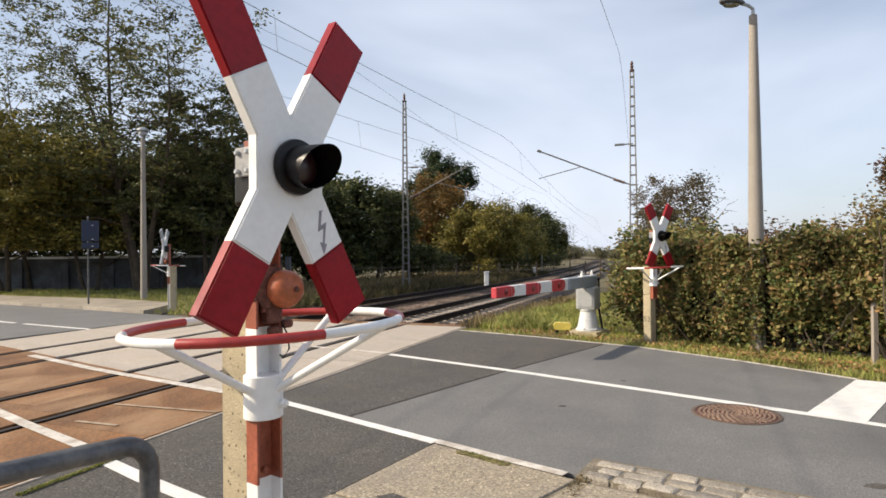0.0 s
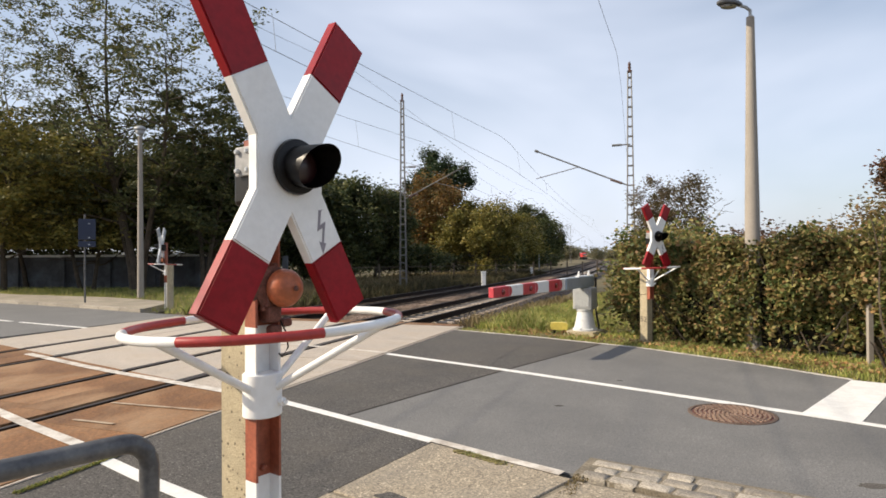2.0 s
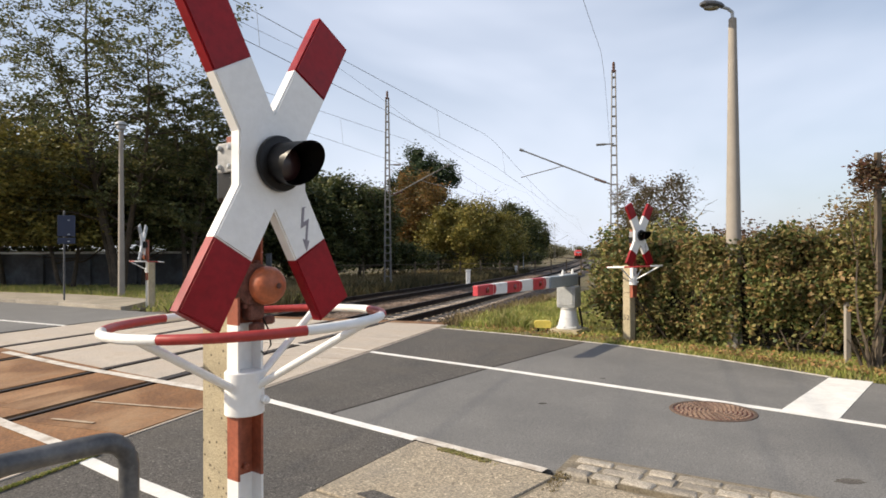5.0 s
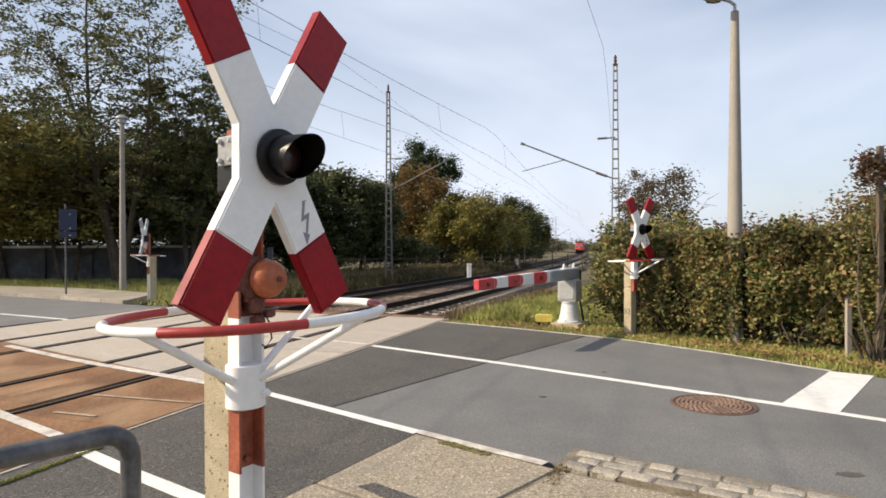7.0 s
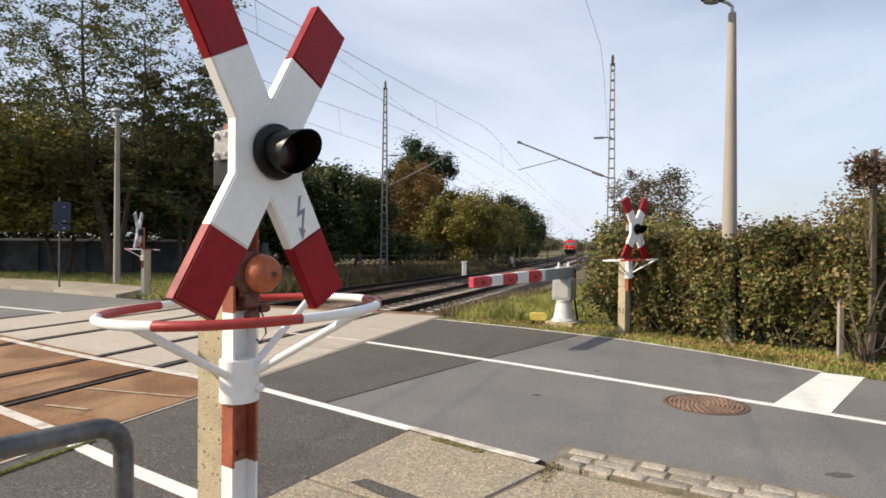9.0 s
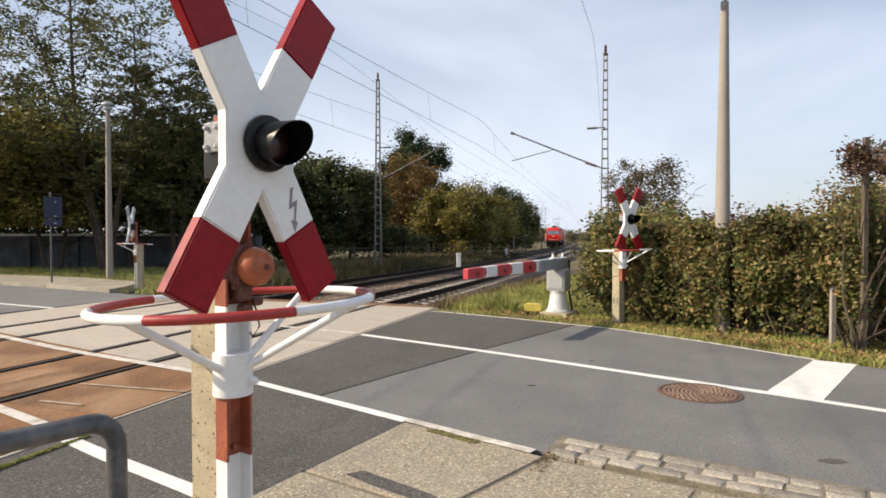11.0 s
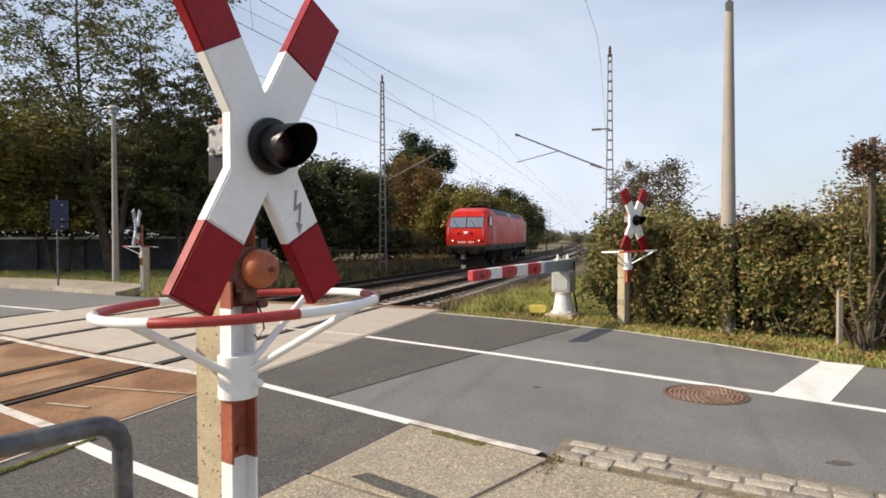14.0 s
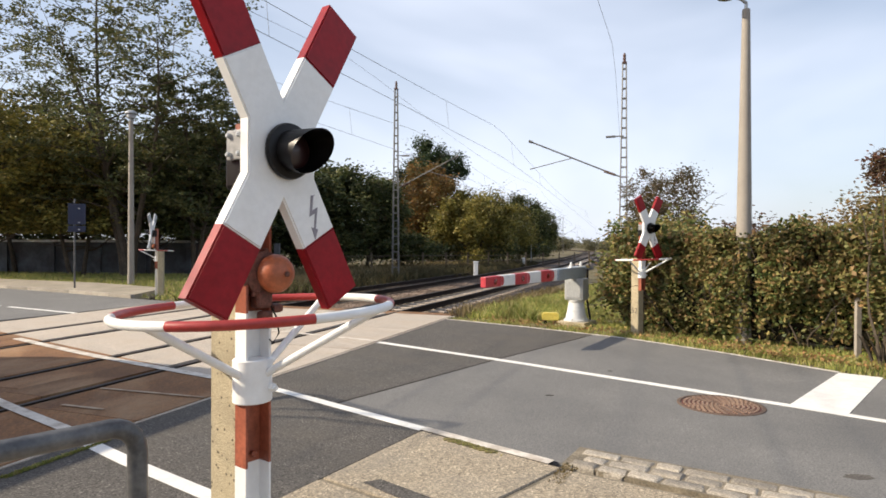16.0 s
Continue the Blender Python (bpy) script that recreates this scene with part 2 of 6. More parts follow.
M_WIRE = mat("copper_wire", (0.10, 0.10, 0.105), 0.6, 0.3, var=0.1, bump=0)
M_PEDESTAL = mat("pale_grey_paint", (0.62, 0.63, 0.64), 0.5, 0.0, var=0.08, scale=5, fine=30, bump=0.05, stain=(0.42, 0.40, 0.36), stain_amount=0.5, stain_scale=4)
M_GREYBLUE = mat("grey_blue_paint", (0.30, 0.345, 0.39), 0.45, 0.1, var=0.08, scale=5, fine=30, bump=0.05, stain=(0.22, 0.24, 0.26), stain_amount=0.4, stain_scale=4)
M_YELLOW = mat("yellow_paint", (0.62, 0.50, 0.10), 0.55, var=0.15, scale=8, fine=40, bump=0.1)
M_BARK = mat("bark", (0.075, 0.058, 0.042), 0.95, var=0.35, scale=2, fine=14, bump=0.8)
M_WOOD = mat("weathered_wood", (0.11, 0.085, 0.06), 0.9, var=0.3, scale=4, fine=40, bump=0.5, stretch=(1, 1, 0.15))
M_PLASTER = mat("wall_plaster", (0.085, 0.085, 0.09), 0.9, var=0.2, scale=0.8, fine=20, bump=0.2, stain=(0.16, 0.18, 0.21), stain_amount=0.7, stain_scale=1.3)
M_SIGNBACK = mat("sign_blue", (0.012, 0.02, 0.05), 0.5, var=0.1, bump=0)
M_LOCO = mat("loco_red", (0.52, 0.018, 0.011), 0.40, var=0.05, scale=0.6, fine=12, bump=0.0, stain=(0.46, 0.022, 0.016), stain_amount=0.3, stain_scale=0.5)
M_LOCO.node_tree.nodes["Principled BSDF"].inputs["Specular IOR Level"].default_value = 0.2
M_LOCOSILL = mat("loco_grey", (0.040, 0.039, 0.04), 0.55, var=0.12, scale=1.5, fine=20, bump=0.02, stain=(0.075, 0.065, 0.058), stain_amount=0.6, stain_scale=1.2, spec=0.25)
M_LOCOROOF = mat("loco_roof", (0.065, 0.068, 0.08), 0.6, var=0.15, scale=1.2, fine=20, bump=0.02)
M_LOCOROOFLIGHT = mat("loco_roof_light", (0.40, 0.43, 0.47), 0.5, var=0.1, scale=1.5, fine=20, bump=0)
M_UNDER = mat("loco_underframe", (0.010, 0.009, 0.008), 0.85, var=0.35, scale=3, fine=25, bump=0.3, spec=0.12)
M_WHEEL = mat("wheel_steel", (0.06, 0.048, 0.04), 0.6, 0.4, var=0.2)
M_GLASS = glass_mat("cab_glass", (0.07, 0.085, 0.09), 0.05, 2.7)
M_LAMPLENS = glass_mat("unlit_lamp_lens", (0.02, 0.003, 0.003), 0.4)
M_LENS = glass_mat("red_lens", (0.16, 0.012, 0.01), 0.1)
M_LIGHT = glow_mat("headlight", (1.0, 0.86, 0.55), 1.2)
M_TAIL = glass_mat("dark_lens", (0.2, 0.02, 0.02), 0.15)
M_LETTER = mat("white_lettering", (0.78, 0.78, 0.76), 0.5, var=0.03, bump=0)
M_ARROW = mat("grey_arrow", (0.24, 0.22, 0.25), 0.5, var=0.06, bump=0)
M_DIGIT = mat("dark_digit", (0.07, 0.065, 0.06), 0.8, var=0.1, bump=0)
M_PORCELAIN = mat("insulator", (0.10, 0.05, 0.035), 0.25, var=0.1, bump=0)
M_STREAK = mat("pale_streak", (0.40, 0.31, 0.22), 0.8, var=0.2, scale=4, fine=40, stain=(0.20, 0.12, 0.07), stain_amount=0.9, stain_scale=5)
M_GRASS = leaf_mat("grass_blades", [(0.15, 0.195, 0.045), (0.23, 0.27, 0.064), (0.33, 0.31, 0.09), (0.44, 0.37, 0.16)], 0.6, 0.3)
M_DRYGRASS = leaf_mat("dry_grass", [(0.13, 0.10, 0.045), (0.20, 0.15, 0.075), (0.09, 0.08, 0.034)], 0.7, 0.2)
M_FALLEN = leaf_mat("fallen_leaf", [(0.28, 0.15, 0.06), (0.36, 0.23, 0.09), (0.20, 0.10, 0.05), (0.33, 0.28, 0.12)], 0.7, 0.15)
M_HEDGE = leaf_mat("hedge_leaf", [(0.046, 0.072, 0.021), (0.088, 0.112, 0.034), (0.18, 0.185, 0.058), (0.28, 0.245, 0.088), (0.29, 0.175, 0.078), (0.055, 0.084, 0.025)])
M_HEDGEBROWN = leaf_mat("hedge_leaf_brown", [(0.25, 0.14, 0.065), (0.19, 0.16, 0.06), (0.15, 0.16, 0.055), (0.30, 0.20, 0.085)])
M_LOCUST = leaf_mat("locust_leaf", [(0.05, 0.065, 0.026), (0.075, 0.09, 0.034), (0.11, 0.115, 0.04), (0.16, 0.14, 0.05)])
M_YELLOWGREEN = leaf_mat("yellow_green_leaf", [(0.11, 0.115, 0.03), (0.20, 0.18, 0.044), (0.32, 0.25, 0.064), (0.075, 0.085, 0.026)])
M_DARKLEAF = leaf_mat("dark_leaf", [(0.034, 0.050, 0.019), (0.064, 0.080, 0.028), (0.14, 0.135, 0.046)])
M_PINE = leaf_mat("pine_needle", [(0.025, 0.045, 0.02), (0.04, 0.062, 0.026), (0.06, 0.08, 0.032)])
M_ORANGE = leaf_mat("orange_leaf", [(0.20, 0.09, 0.025), (0.15, 0.095, 0.03), (0.10, 0.085, 0.03), (0.26, 0.13, 0.035)])
M_REDLEAF = leaf_mat("reddish_leaf", [(0.15, 0.06, 0.045), (0.11, 0.075, 0.04), (0.20, 0.10, 0.06), (0.08, 0.085, 0.035)])
# leaf tones paled to carry the haze of distance
M_HAZE = leaf_mat("far_leaf_hazed", [(0.10, 0.105, 0.06), (0.14, 0.135, 0.075), (0.18, 0.15, 0.08)])


# ---- building helpers ----
def part(name, bm, material, parent, label=""):
    me = bpy.data.meshes.new(name)
    bm.to_mesh(me)
    bm.free()
    me.materials.append(material)
    ob = new(name, me)
    ob.parent = parent
    if label:
        tagged(ob, label)
    return ob


def smooth(ob, angle=40):
    me = ob.data
    me.polygons.foreach_set("use_smooth", [True] * len(me.polygons))
    me.set_sharp_from_angle(angle=radians(angle))
    return ob


def thing(name, label, category, m=None, group="", kind=""):
    ob = new(name)
    ob.empty_display_size = 0.2
    if m is not None:
        ob.matrix_basis = m
    return tagged(ob, label, category, group, kind)


def single(name, bm, material, label, category="", group="", kind="", m=None):
    ob = part(name, bm, material, None)
    if m is not None:
        ob.matrix_basis = m
    return tagged(ob, label, category, group, kind)


def box(bm, c, size, m=None, bevel=0.0):
    t = Matrix.LocRotScale(c, None, size)
    if m is not None:
        t = m @ t
    made = bmesh.ops.create_cube(bm, size=1, matrix=t)
    if bevel:
        edges = list({e for v in made["verts"] for e in v.link_edges})
        bmesh.ops.bevel(bm, geom=edges, offset=bevel, segments=2, affect="EDGES", profile=0.5)
    return bm


def tube(bm, points, r, sides=8, caps=True, closed=False):
    """A round bar along points; r is one radius or one per point."""
    pts = [Vector(p) for p in points]
    n = len(pts)
    rings = []
    up = Vector((0.03, 0.05, 1))
    for i, p in enumerate(pts):
        a, b = (pts[i - 1], pts[(i + 1) % n]) if closed else (pts[max(i - 1, 0)], pts[min(i + 1, n - 1)])
        d = (b - a).normalized()
        ref = up if abs(d.z) < 0.95 else Vector((1, 0.02, 0.05))
        u = d.cross(ref).normalized()
        v = d.cross(u).normalized()
        rad = r[i] if isinstance(r, (list, tuple)) else r
        rings.append([bm.verts.new(p + rad * (math.cos(t) * u + math.sin(t) * v)) for t in [2 * math.pi * k / sides for k in range(sides)]])
    for i in range(n if closed else n - 1):
        a, b = rings[i], rings[(i + 1) % n]
        for k in range(sides):
            bm.faces.new((a[k], a[(k + 1) % sides], b[(k + 1) % sides], b[k]))
    if caps and not closed:
        bm.faces.new(rings[0][::-1])
        bm.faces.new(rings[-1])
    bmesh.ops.recalc_face_normals(bm, faces=bm.faces)
    return bm


def prism(bm, outline, lo, hi, m=None):
    """A flat outline (x, y) raised from z = lo to z = hi."""
    a = [bm.verts.new((x, y, lo)) for x, y in outline]
    b = [bm.verts.new((x, y, hi)) for x, y in outline]
    if m is not None:
        for v in a + b:
            v.co = m @ v.co
    n = len(outline)
    bm.faces.new(a[::-1])
    bm.faces.new(b)
    for i in range(n):
        bm.faces.new((a[i], a[(i + 1) % n], b[(i + 1) % n], b[i]))
    bmesh.ops.recalc_face_normals(bm, faces=bm.faces)
    return bm


def lathe(bm, profile, sides=24, m=None):
    """Turned round z from (radius, z) pairs."""
    rings = []
    for r, z in profile:
        rings.append([bm.verts.new((max(r, 1e-4) * math.cos(2 * math.pi * k / sides), max(r, 1e-4) * math.sin(2 * math.pi * k / sides), z)) for k in range(sides)])
    if m is not None:
        for ring in rings:
            for v in ring:
                v.co = m @ v.co
    for a, b in zip(rings, rings[1:]):
        for k in range(sides):
            bm.faces.new((a[k], a[(k + 1) % sides], b[(k + 1) % sides], b[k]))
    bm.faces.new(rings[0][::-1])
    bm.faces.new(rings[-1])
    bmesh.ops.recalc_face_normals(bm, faces=bm.faces)
    return bm


def cloud(name, verts, faces, material, parent=None):
    me = bpy.data.meshes.new(name)
    me.from_pydata(verts, [], faces)
    me.materials.append(material)
    ob = new(name, me)
    ob.parent = parent
    return ob


def ribbon(points, width):
    """Outline of a strip of that width along a polyline."""
    pts = [Vector((*p, 0)) for p in points]
    left, right = [], []
    for i, p in enumerate(pts):
        d = (pts[min(i + 1, len(pts) - 1)] - pts[max(i - 1, 0)]).normalized()
        nrm = Vector((-d.y, d.x, 0)) * width / 2
        left.append((p + nrm).to_2d()[:])
        right.append((p - nrm).to_2d()[:])
    return left + right[::-1]


# ---- the line of the railway ----
AZ = radians(19.3)
TD, TN = Vector((math.sin(AZ), math.cos(AZ), 0)), Vector((math.cos(AZ), -math.sin(AZ), 0))
TRACKS = (-7.13, -10.80)       # offsets of the near and the far track
HALF = 0.71                    # half the distance between the rail heads' middles


def bend(s):
    e = 0.0
    if s > 15:
        e += 0.1 * ((s - 15) - 44 * (1 - math.exp(-(s - 15) / 44)))
    if s > 225:
        e += 5.5e-4 * (s - 225) ** 2 if s < 420 else 5.5e-4 * 195 ** 2 + 0.2145 * (s - 420)
    return e


def grade(s):
    """The line falls gently away from the crossing."""
    return -0.0068 * min(max(0.0, s - 15), 405)


def fall(x, y):
    """Height of the terrain at a place on the plan."""
    return grade(x * TD.x + y * TD.y)


def on_track(s, lat, z=0.0):
    p = TD * s + TN * (lat - bend(s))
    return Vector((p.x, p.y, z + grade(s)))


def heading(s):
    d = on_track(s + 0.5, 0) - on_track(s - 0.5, 0)
    return math.degrees(math.atan2(d.y, d.x))


# ---- ground, road, railway ----
def inside_ballast(s, lat):
    return s > 14.1 and -13.2 < lat < -4.9


def ground():
    ss = [-1500, -600, -200, -80, -40] + [x * 1.0 for x in range(-30, 14)] + [14.0, 14.3] + [15 + x * 1.0 for x in range(90)] + [110 + 8 * i for i in range(40)] + [440, 500, 600, 800, 1200, 2000, 3500]
    nn = [-3000, -1000, -400, -150, -80] + [-60 + 2 * i for i in range(21)] + [-18, -16.5, -15, -14.2, -13.6, -13.0, -12, -10.8, -9, -7.1, -5.6, -5.0, -4.5, -4.0] + [-3 + i for i in range(24)] + [24, 30, 50, 100, 300, 1000, 3000]
    verts, faces = [], []
    for s in ss:
        for n in nn:
            p = on_track(min(s, 420), n) + TD * max(0, s - 420)
            z = -0.05 + fall(p.x, p.y)
            if s > 14.1 and -13.3 < n < -4.8:
                z -= 0.37
            elif s > 14.5 and (n <= -13.3 or n > -4.8):
                z += 0.06 * noise.noise(Vector((p.x * 0.35, p.y * 0.35, 3)))
                if n <= -13.6 and n > -40:
                    z -= 0.15
            verts.append((p.x, p.y, z))
    w = len(nn)
    for i in range(len(ss) - 1):
        for j in range(w - 1):
            a = i * w + j
            faces.append((a, a + 1, a + w + 1, a + w))
    tagged(cloud("ground", verts, faces, M_GRASSGROUND), "uneven grass and soil around the level crossing", "ground", kind="structure")


CENTRE = [(-30, 27.0), (-20, 21.2), (-11.58, 16.38), (-8.6, 14.81), (-4.8, 12.9), (-1.26, 10.96), (0.95, 9.19), (3.67, 6.83), (9.0, 2.0), (16.0, -4.4)]
FAR_EDGE = [(-34, 32.2), (-16.05, 22.7), (-12.69, 20.89), (-9.74, 19.1), (-5.0, 16.9), (-0.07, 14.31), (1.6, 13.05), (3.29, 11.56), (4.4, 10.1), (5.33, 8.61), (8.0, 5.6), (18, -4.0)]
NEAR_LINE = [(-22, 20.6), (-12.0, 14.1), (-6.22, 10.22), (-3.09, 8.05), (-2.09, 7.42), (-0.24, 5.85), (0.81, 4.97)]
FOOT_LINE = [(-14.0, 13.4), (-8.0, 9.05), (-4.41, 6.41), (-3.15, 5.49), (-1.71, 4.35), (-0.9, 3.7)]


def road():
    # older asphalt beside the tracks, and the newer surface beyond a sealed seam
    seam = [(-1.26, 6.73), (-1.2, 6.81), (0.72, 9.42), (2.35, 11.5), (2.75, 12.05)]
    bm = bmesh.new()
    old = [(-5.55, -1.5), (-5.2, 4.2), (-2.25, 9.0), (-0.02, 14.35), (1.6, 13.05), (2.75, 12.05), (2.35, 11.5), (0.72, 9.42), (-1.2, 6.81), (-0.24, 5.85), (-0.95, 4.62), (-1.75, 3.2), (-2.2, -1.5)]
    prism(bm, old, -0.3, 0.0)
    single("road", bm, M_ASPHALT_OLD, "coarse dark old asphalt beside the rails", "road", kind="structure")
    bm = bmesh.new()
    newer = [(-1.2, 6.81), (0.72, 9.42), (2.35, 11.5), (2.75, 12.05), (3.29, 11.56), (4.4, 10.1), (5.33, 8.61), (8.0, 5.6), (18, -4.0), (12, -9), (2.45, 4.1), (0.95, 4.95), (-0.24, 5.85)]
    prism(bm, newer, -0.3, 0.0)
    single("road", bm, M_ASPHALT, "smooth grey asphalt road with fine cracks", "road", kind="structure")
    bm = bmesh.new()
    prism(bm, ribbon(seam, 0.035), 0.0, 0.004)
    single("road_seam", bm, M_GROOVE, "dark sealed seam between two asphalt surfaces", "road seam", kind="structure")
    bm = bmesh.new()
    west = [(-34, 32.0), (-16.05, 22.6), (-12.69, 20.79), (-9.74, 19.0), (-7.9, 18.1), (-11.8, 9.1), (-13, 8), (-40, 26)]
    prism(bm, west, -0.3, -0.004)
    single("road", bm, M_ASPHALT, "grey asphalt road beyond the tracks", "road", kind="structure")

    def line(points, width, material, label, z=0.004):
        b = bmesh.new()
        prism(b, ribbon(points, width), z - 0.003, z)
        single("road_marking", b, material, label, "road marking", kind="structure")

    line([(-1.26, 10.96), (0.95, 9.19), (3.67, 6.83)], 0.13, M_PAINT, "white painted centre line on grey asphalt", 0.005)
    line([(3.67, 6.83), (9.0, 2.0), (16.0, -4.4)], 0.12, M_PAINT, "white painted centre line on grey asphalt", 0.005)
    line([(-4.8, 12.9), (-1.26, 10.96)], 0.10, M_PAINT_WORN, "worn white line across the crossing panels", 0.024)
    line([(-20, 21.2), (-12.0, 16.6)], 0.12, M_PAINT, "white painted line on the far road", 0.003)
    line([(-11.58, 16.38), (-8.6, 14.81)], 0.12, M_PAINT, "white painted line on the far road", 0.003)
    line([(-2.62, 7.75), (-2.09, 7.42), (-0.24, 5.85)], 0.12, M_PAINT, "white painted road edge line", 0.006)
    line([(-0.24, 5.85), (0.30, 5.39), (0.81, 4.97)], 0.10, M_PAINT_WORN, "worn white painted kerb strip", 0.016)
    line([(-7.61, 10.95), (-5.94, 9.77), (-5.24, 9.30), (-3.09, 7.98), (-2.75, 7.78)], 0.14, M_PAINT_WORN, "worn white line over rusty crossing panels", 0.026)
    line([(-8.0, 9.05), (-4.48, 6.40), (-3.50, 5.70)], 0.12, M_PAINT_WORN, "worn white footpath line over the panels", 0.026)
    line([(-3.17, 5.42), (-2.53, 4.92), (-1.70, 4.32), (-0.9, 3.72)], 0.13, M_PAINT, "white painted footpath line on asphalt", 0.006)
    line(FAR_EDGE[5:10], 0.075, M_PAINT_WORN, "pale worn road edge strip beside grass", 0.007)
    for a, b in (((-4.08, 7.30), (-2.70, 6.90)), ((-4.07, 6.55), (-3.54, 6.38))):
        line([a, b], 0.045, M_STREAK, "pale worn streak on rusty crossing panels", 0.025)
    # oil stain and tar spots
    for sx, sy, sr, seed in ((3.08, 4.74, 0.11, 1), (0.35, 10.1, 0.05, 2), (2.2, 8.6, 0.04, 3), (1.15, 7.2, 0.05, 4)):
        b = bmesh.new()
        prism(b, [(sx + sr * (1.4 if k % 2 else 1.0) * (0.8 + 0.4 * noise.noise(Vector((k, seed, 0)))) * math.cos(k * 0.45), sy + sr * 0.55 * math.sin(k * 0.45)) for k in range(14)], 0.0005, 0.002)
        single("tar_spot", b, M_GROOVE if sr < 0.1 else M_ASPHALT_OLD, "dark stain on the grey asphalt", "stain", kind="structure")
    # stop bar
    b = bmesh.new()
    prism(b, [(3.72, 6.87), (4.05, 6.42), (5.70, 8.28), (5.30, 8.58)], 0.001, 0.006)
    single("stop_line", b, M_PAINT, "broad white stop line across the lane", "road marking", kind="structure")


def manhole():
    t = thing("manhole_cover", "rusty round cast iron manhole cover in the asphalt", "manhole cover", pose(2.945, 6.83, 0.0) @ Matrix.Diagonal((1.13, 1.13, 1, 1)))
    bm = bmesh.new()
    lathe(bm, [(0.395, -0.05), (0.395, 0.006), (0.388, 0.009), (0.362, 0.009), (0.358, 0.001), (0.356, -0.05)], 48)
    smooth(part("ring", bm, M_IRON, t, "dark iron frame ring"))
    bm = bmesh.new()
    lathe(bm, [(0.354, -0.05), (0.354, 0.002), (0.0, 0.002)], 48)
    part("plate", bm, M_RUST, t)
    for k in range(8):
        bm = bmesh.new()
        for i in range(int(6 + 4.0 * k)):
            cnt = int(6 + 4.0 * k)
            a, r = 2 * math.pi * i / cnt, 0.038 + 0.041 * k
            box(bm, (0, 0, 0.005), (0.021, 0.040 if k else 0.03, 0.014), pose(r * math.cos(a), r * math.sin(a), 0, 0, 0, math.degrees(a)), 0)
        part("rib", bm, M_RIB, t)


def rails():
    ss_near = [-25, -12, 0, 5, 10, 14, 16] + [18 + 3 * i for i in range(40)] + [140 + 10 * i for i in range(30)]
    prof = [(-0.036, 0.0), (-0.030, 0.004), (0.030, 0.004), (0.036, 0.0), (0.036, -0.032), (0.010, -0.045), (0.010, -0.13), (0.07, -0.145), (0.07, -0.158), (-0.07, -0.158), (-0.07, -0.145), (-0.010, -0.13), (-0.010, -0.045), (-0.036, -0.032)]
    for k, c in enumerate(TRACKS):
        t = thing("railway_track", "curving railway track with steel rails and concrete sleepers", "railway track", group="tracks", kind="structure")
        for side in (-1, 1):
            for nm, pts, material in (("rail", prof, M_RAIL), ("rail_head", [(-0.031, 0.0035), (-0.028, 0.006), (0.028, 0.006), (0.031, 0.0035)], M_RAILTOP)):
                verts, faces = [], []
                for s in ss_near:
                    for x, z in pts:
                        verts.append(tuple(on_track(s, c + side * HALF + x, z + 0.012)))
                w = len(pts)
                for i in range(len(ss_near) - 1):
                    for j in range(w):
                        a, b = i * w + j, i * w + (j + 1) % w
                        faces.append((a, b, b + w, a + w))
                cloud(nm, verts, faces, material, t)
        # sleepers
        bm = bmesh.new()
        box(bm, (0, 0, -0.09), (2.45, 0.22, 0.18), None, 0.02)
        first = None
        s, cnt = 14.75, 0
        while s < 105:
            p = on_track(s, c)
            m = pose(p.x, p.y, p.z - 0.172, 0, 0, heading(s) - 90 + random.uniform(-0.6, 0.6))
            if first is None:
                first = part("sleeper", bm, M_SLEEPER if k == 0 else M_OLDSLEEPER, t)
                ob = first
            else:
                ob = new("sleeper", first.data)
                ob.parent = t
            ob.matrix_basis = m
            s += 0.62
            cnt += 1


def ballast_z(lat):
    """Height of the ballast bed over the two tracks."""
    z = -0.215
    if lat > -5.75:
        z -= (lat + 5.75) * 0.45
    if lat < -12.2:
        z -= (-12.2 - lat) * 0.45
    if -9.6 < lat < -8.4:
        z += 0.05
    return z


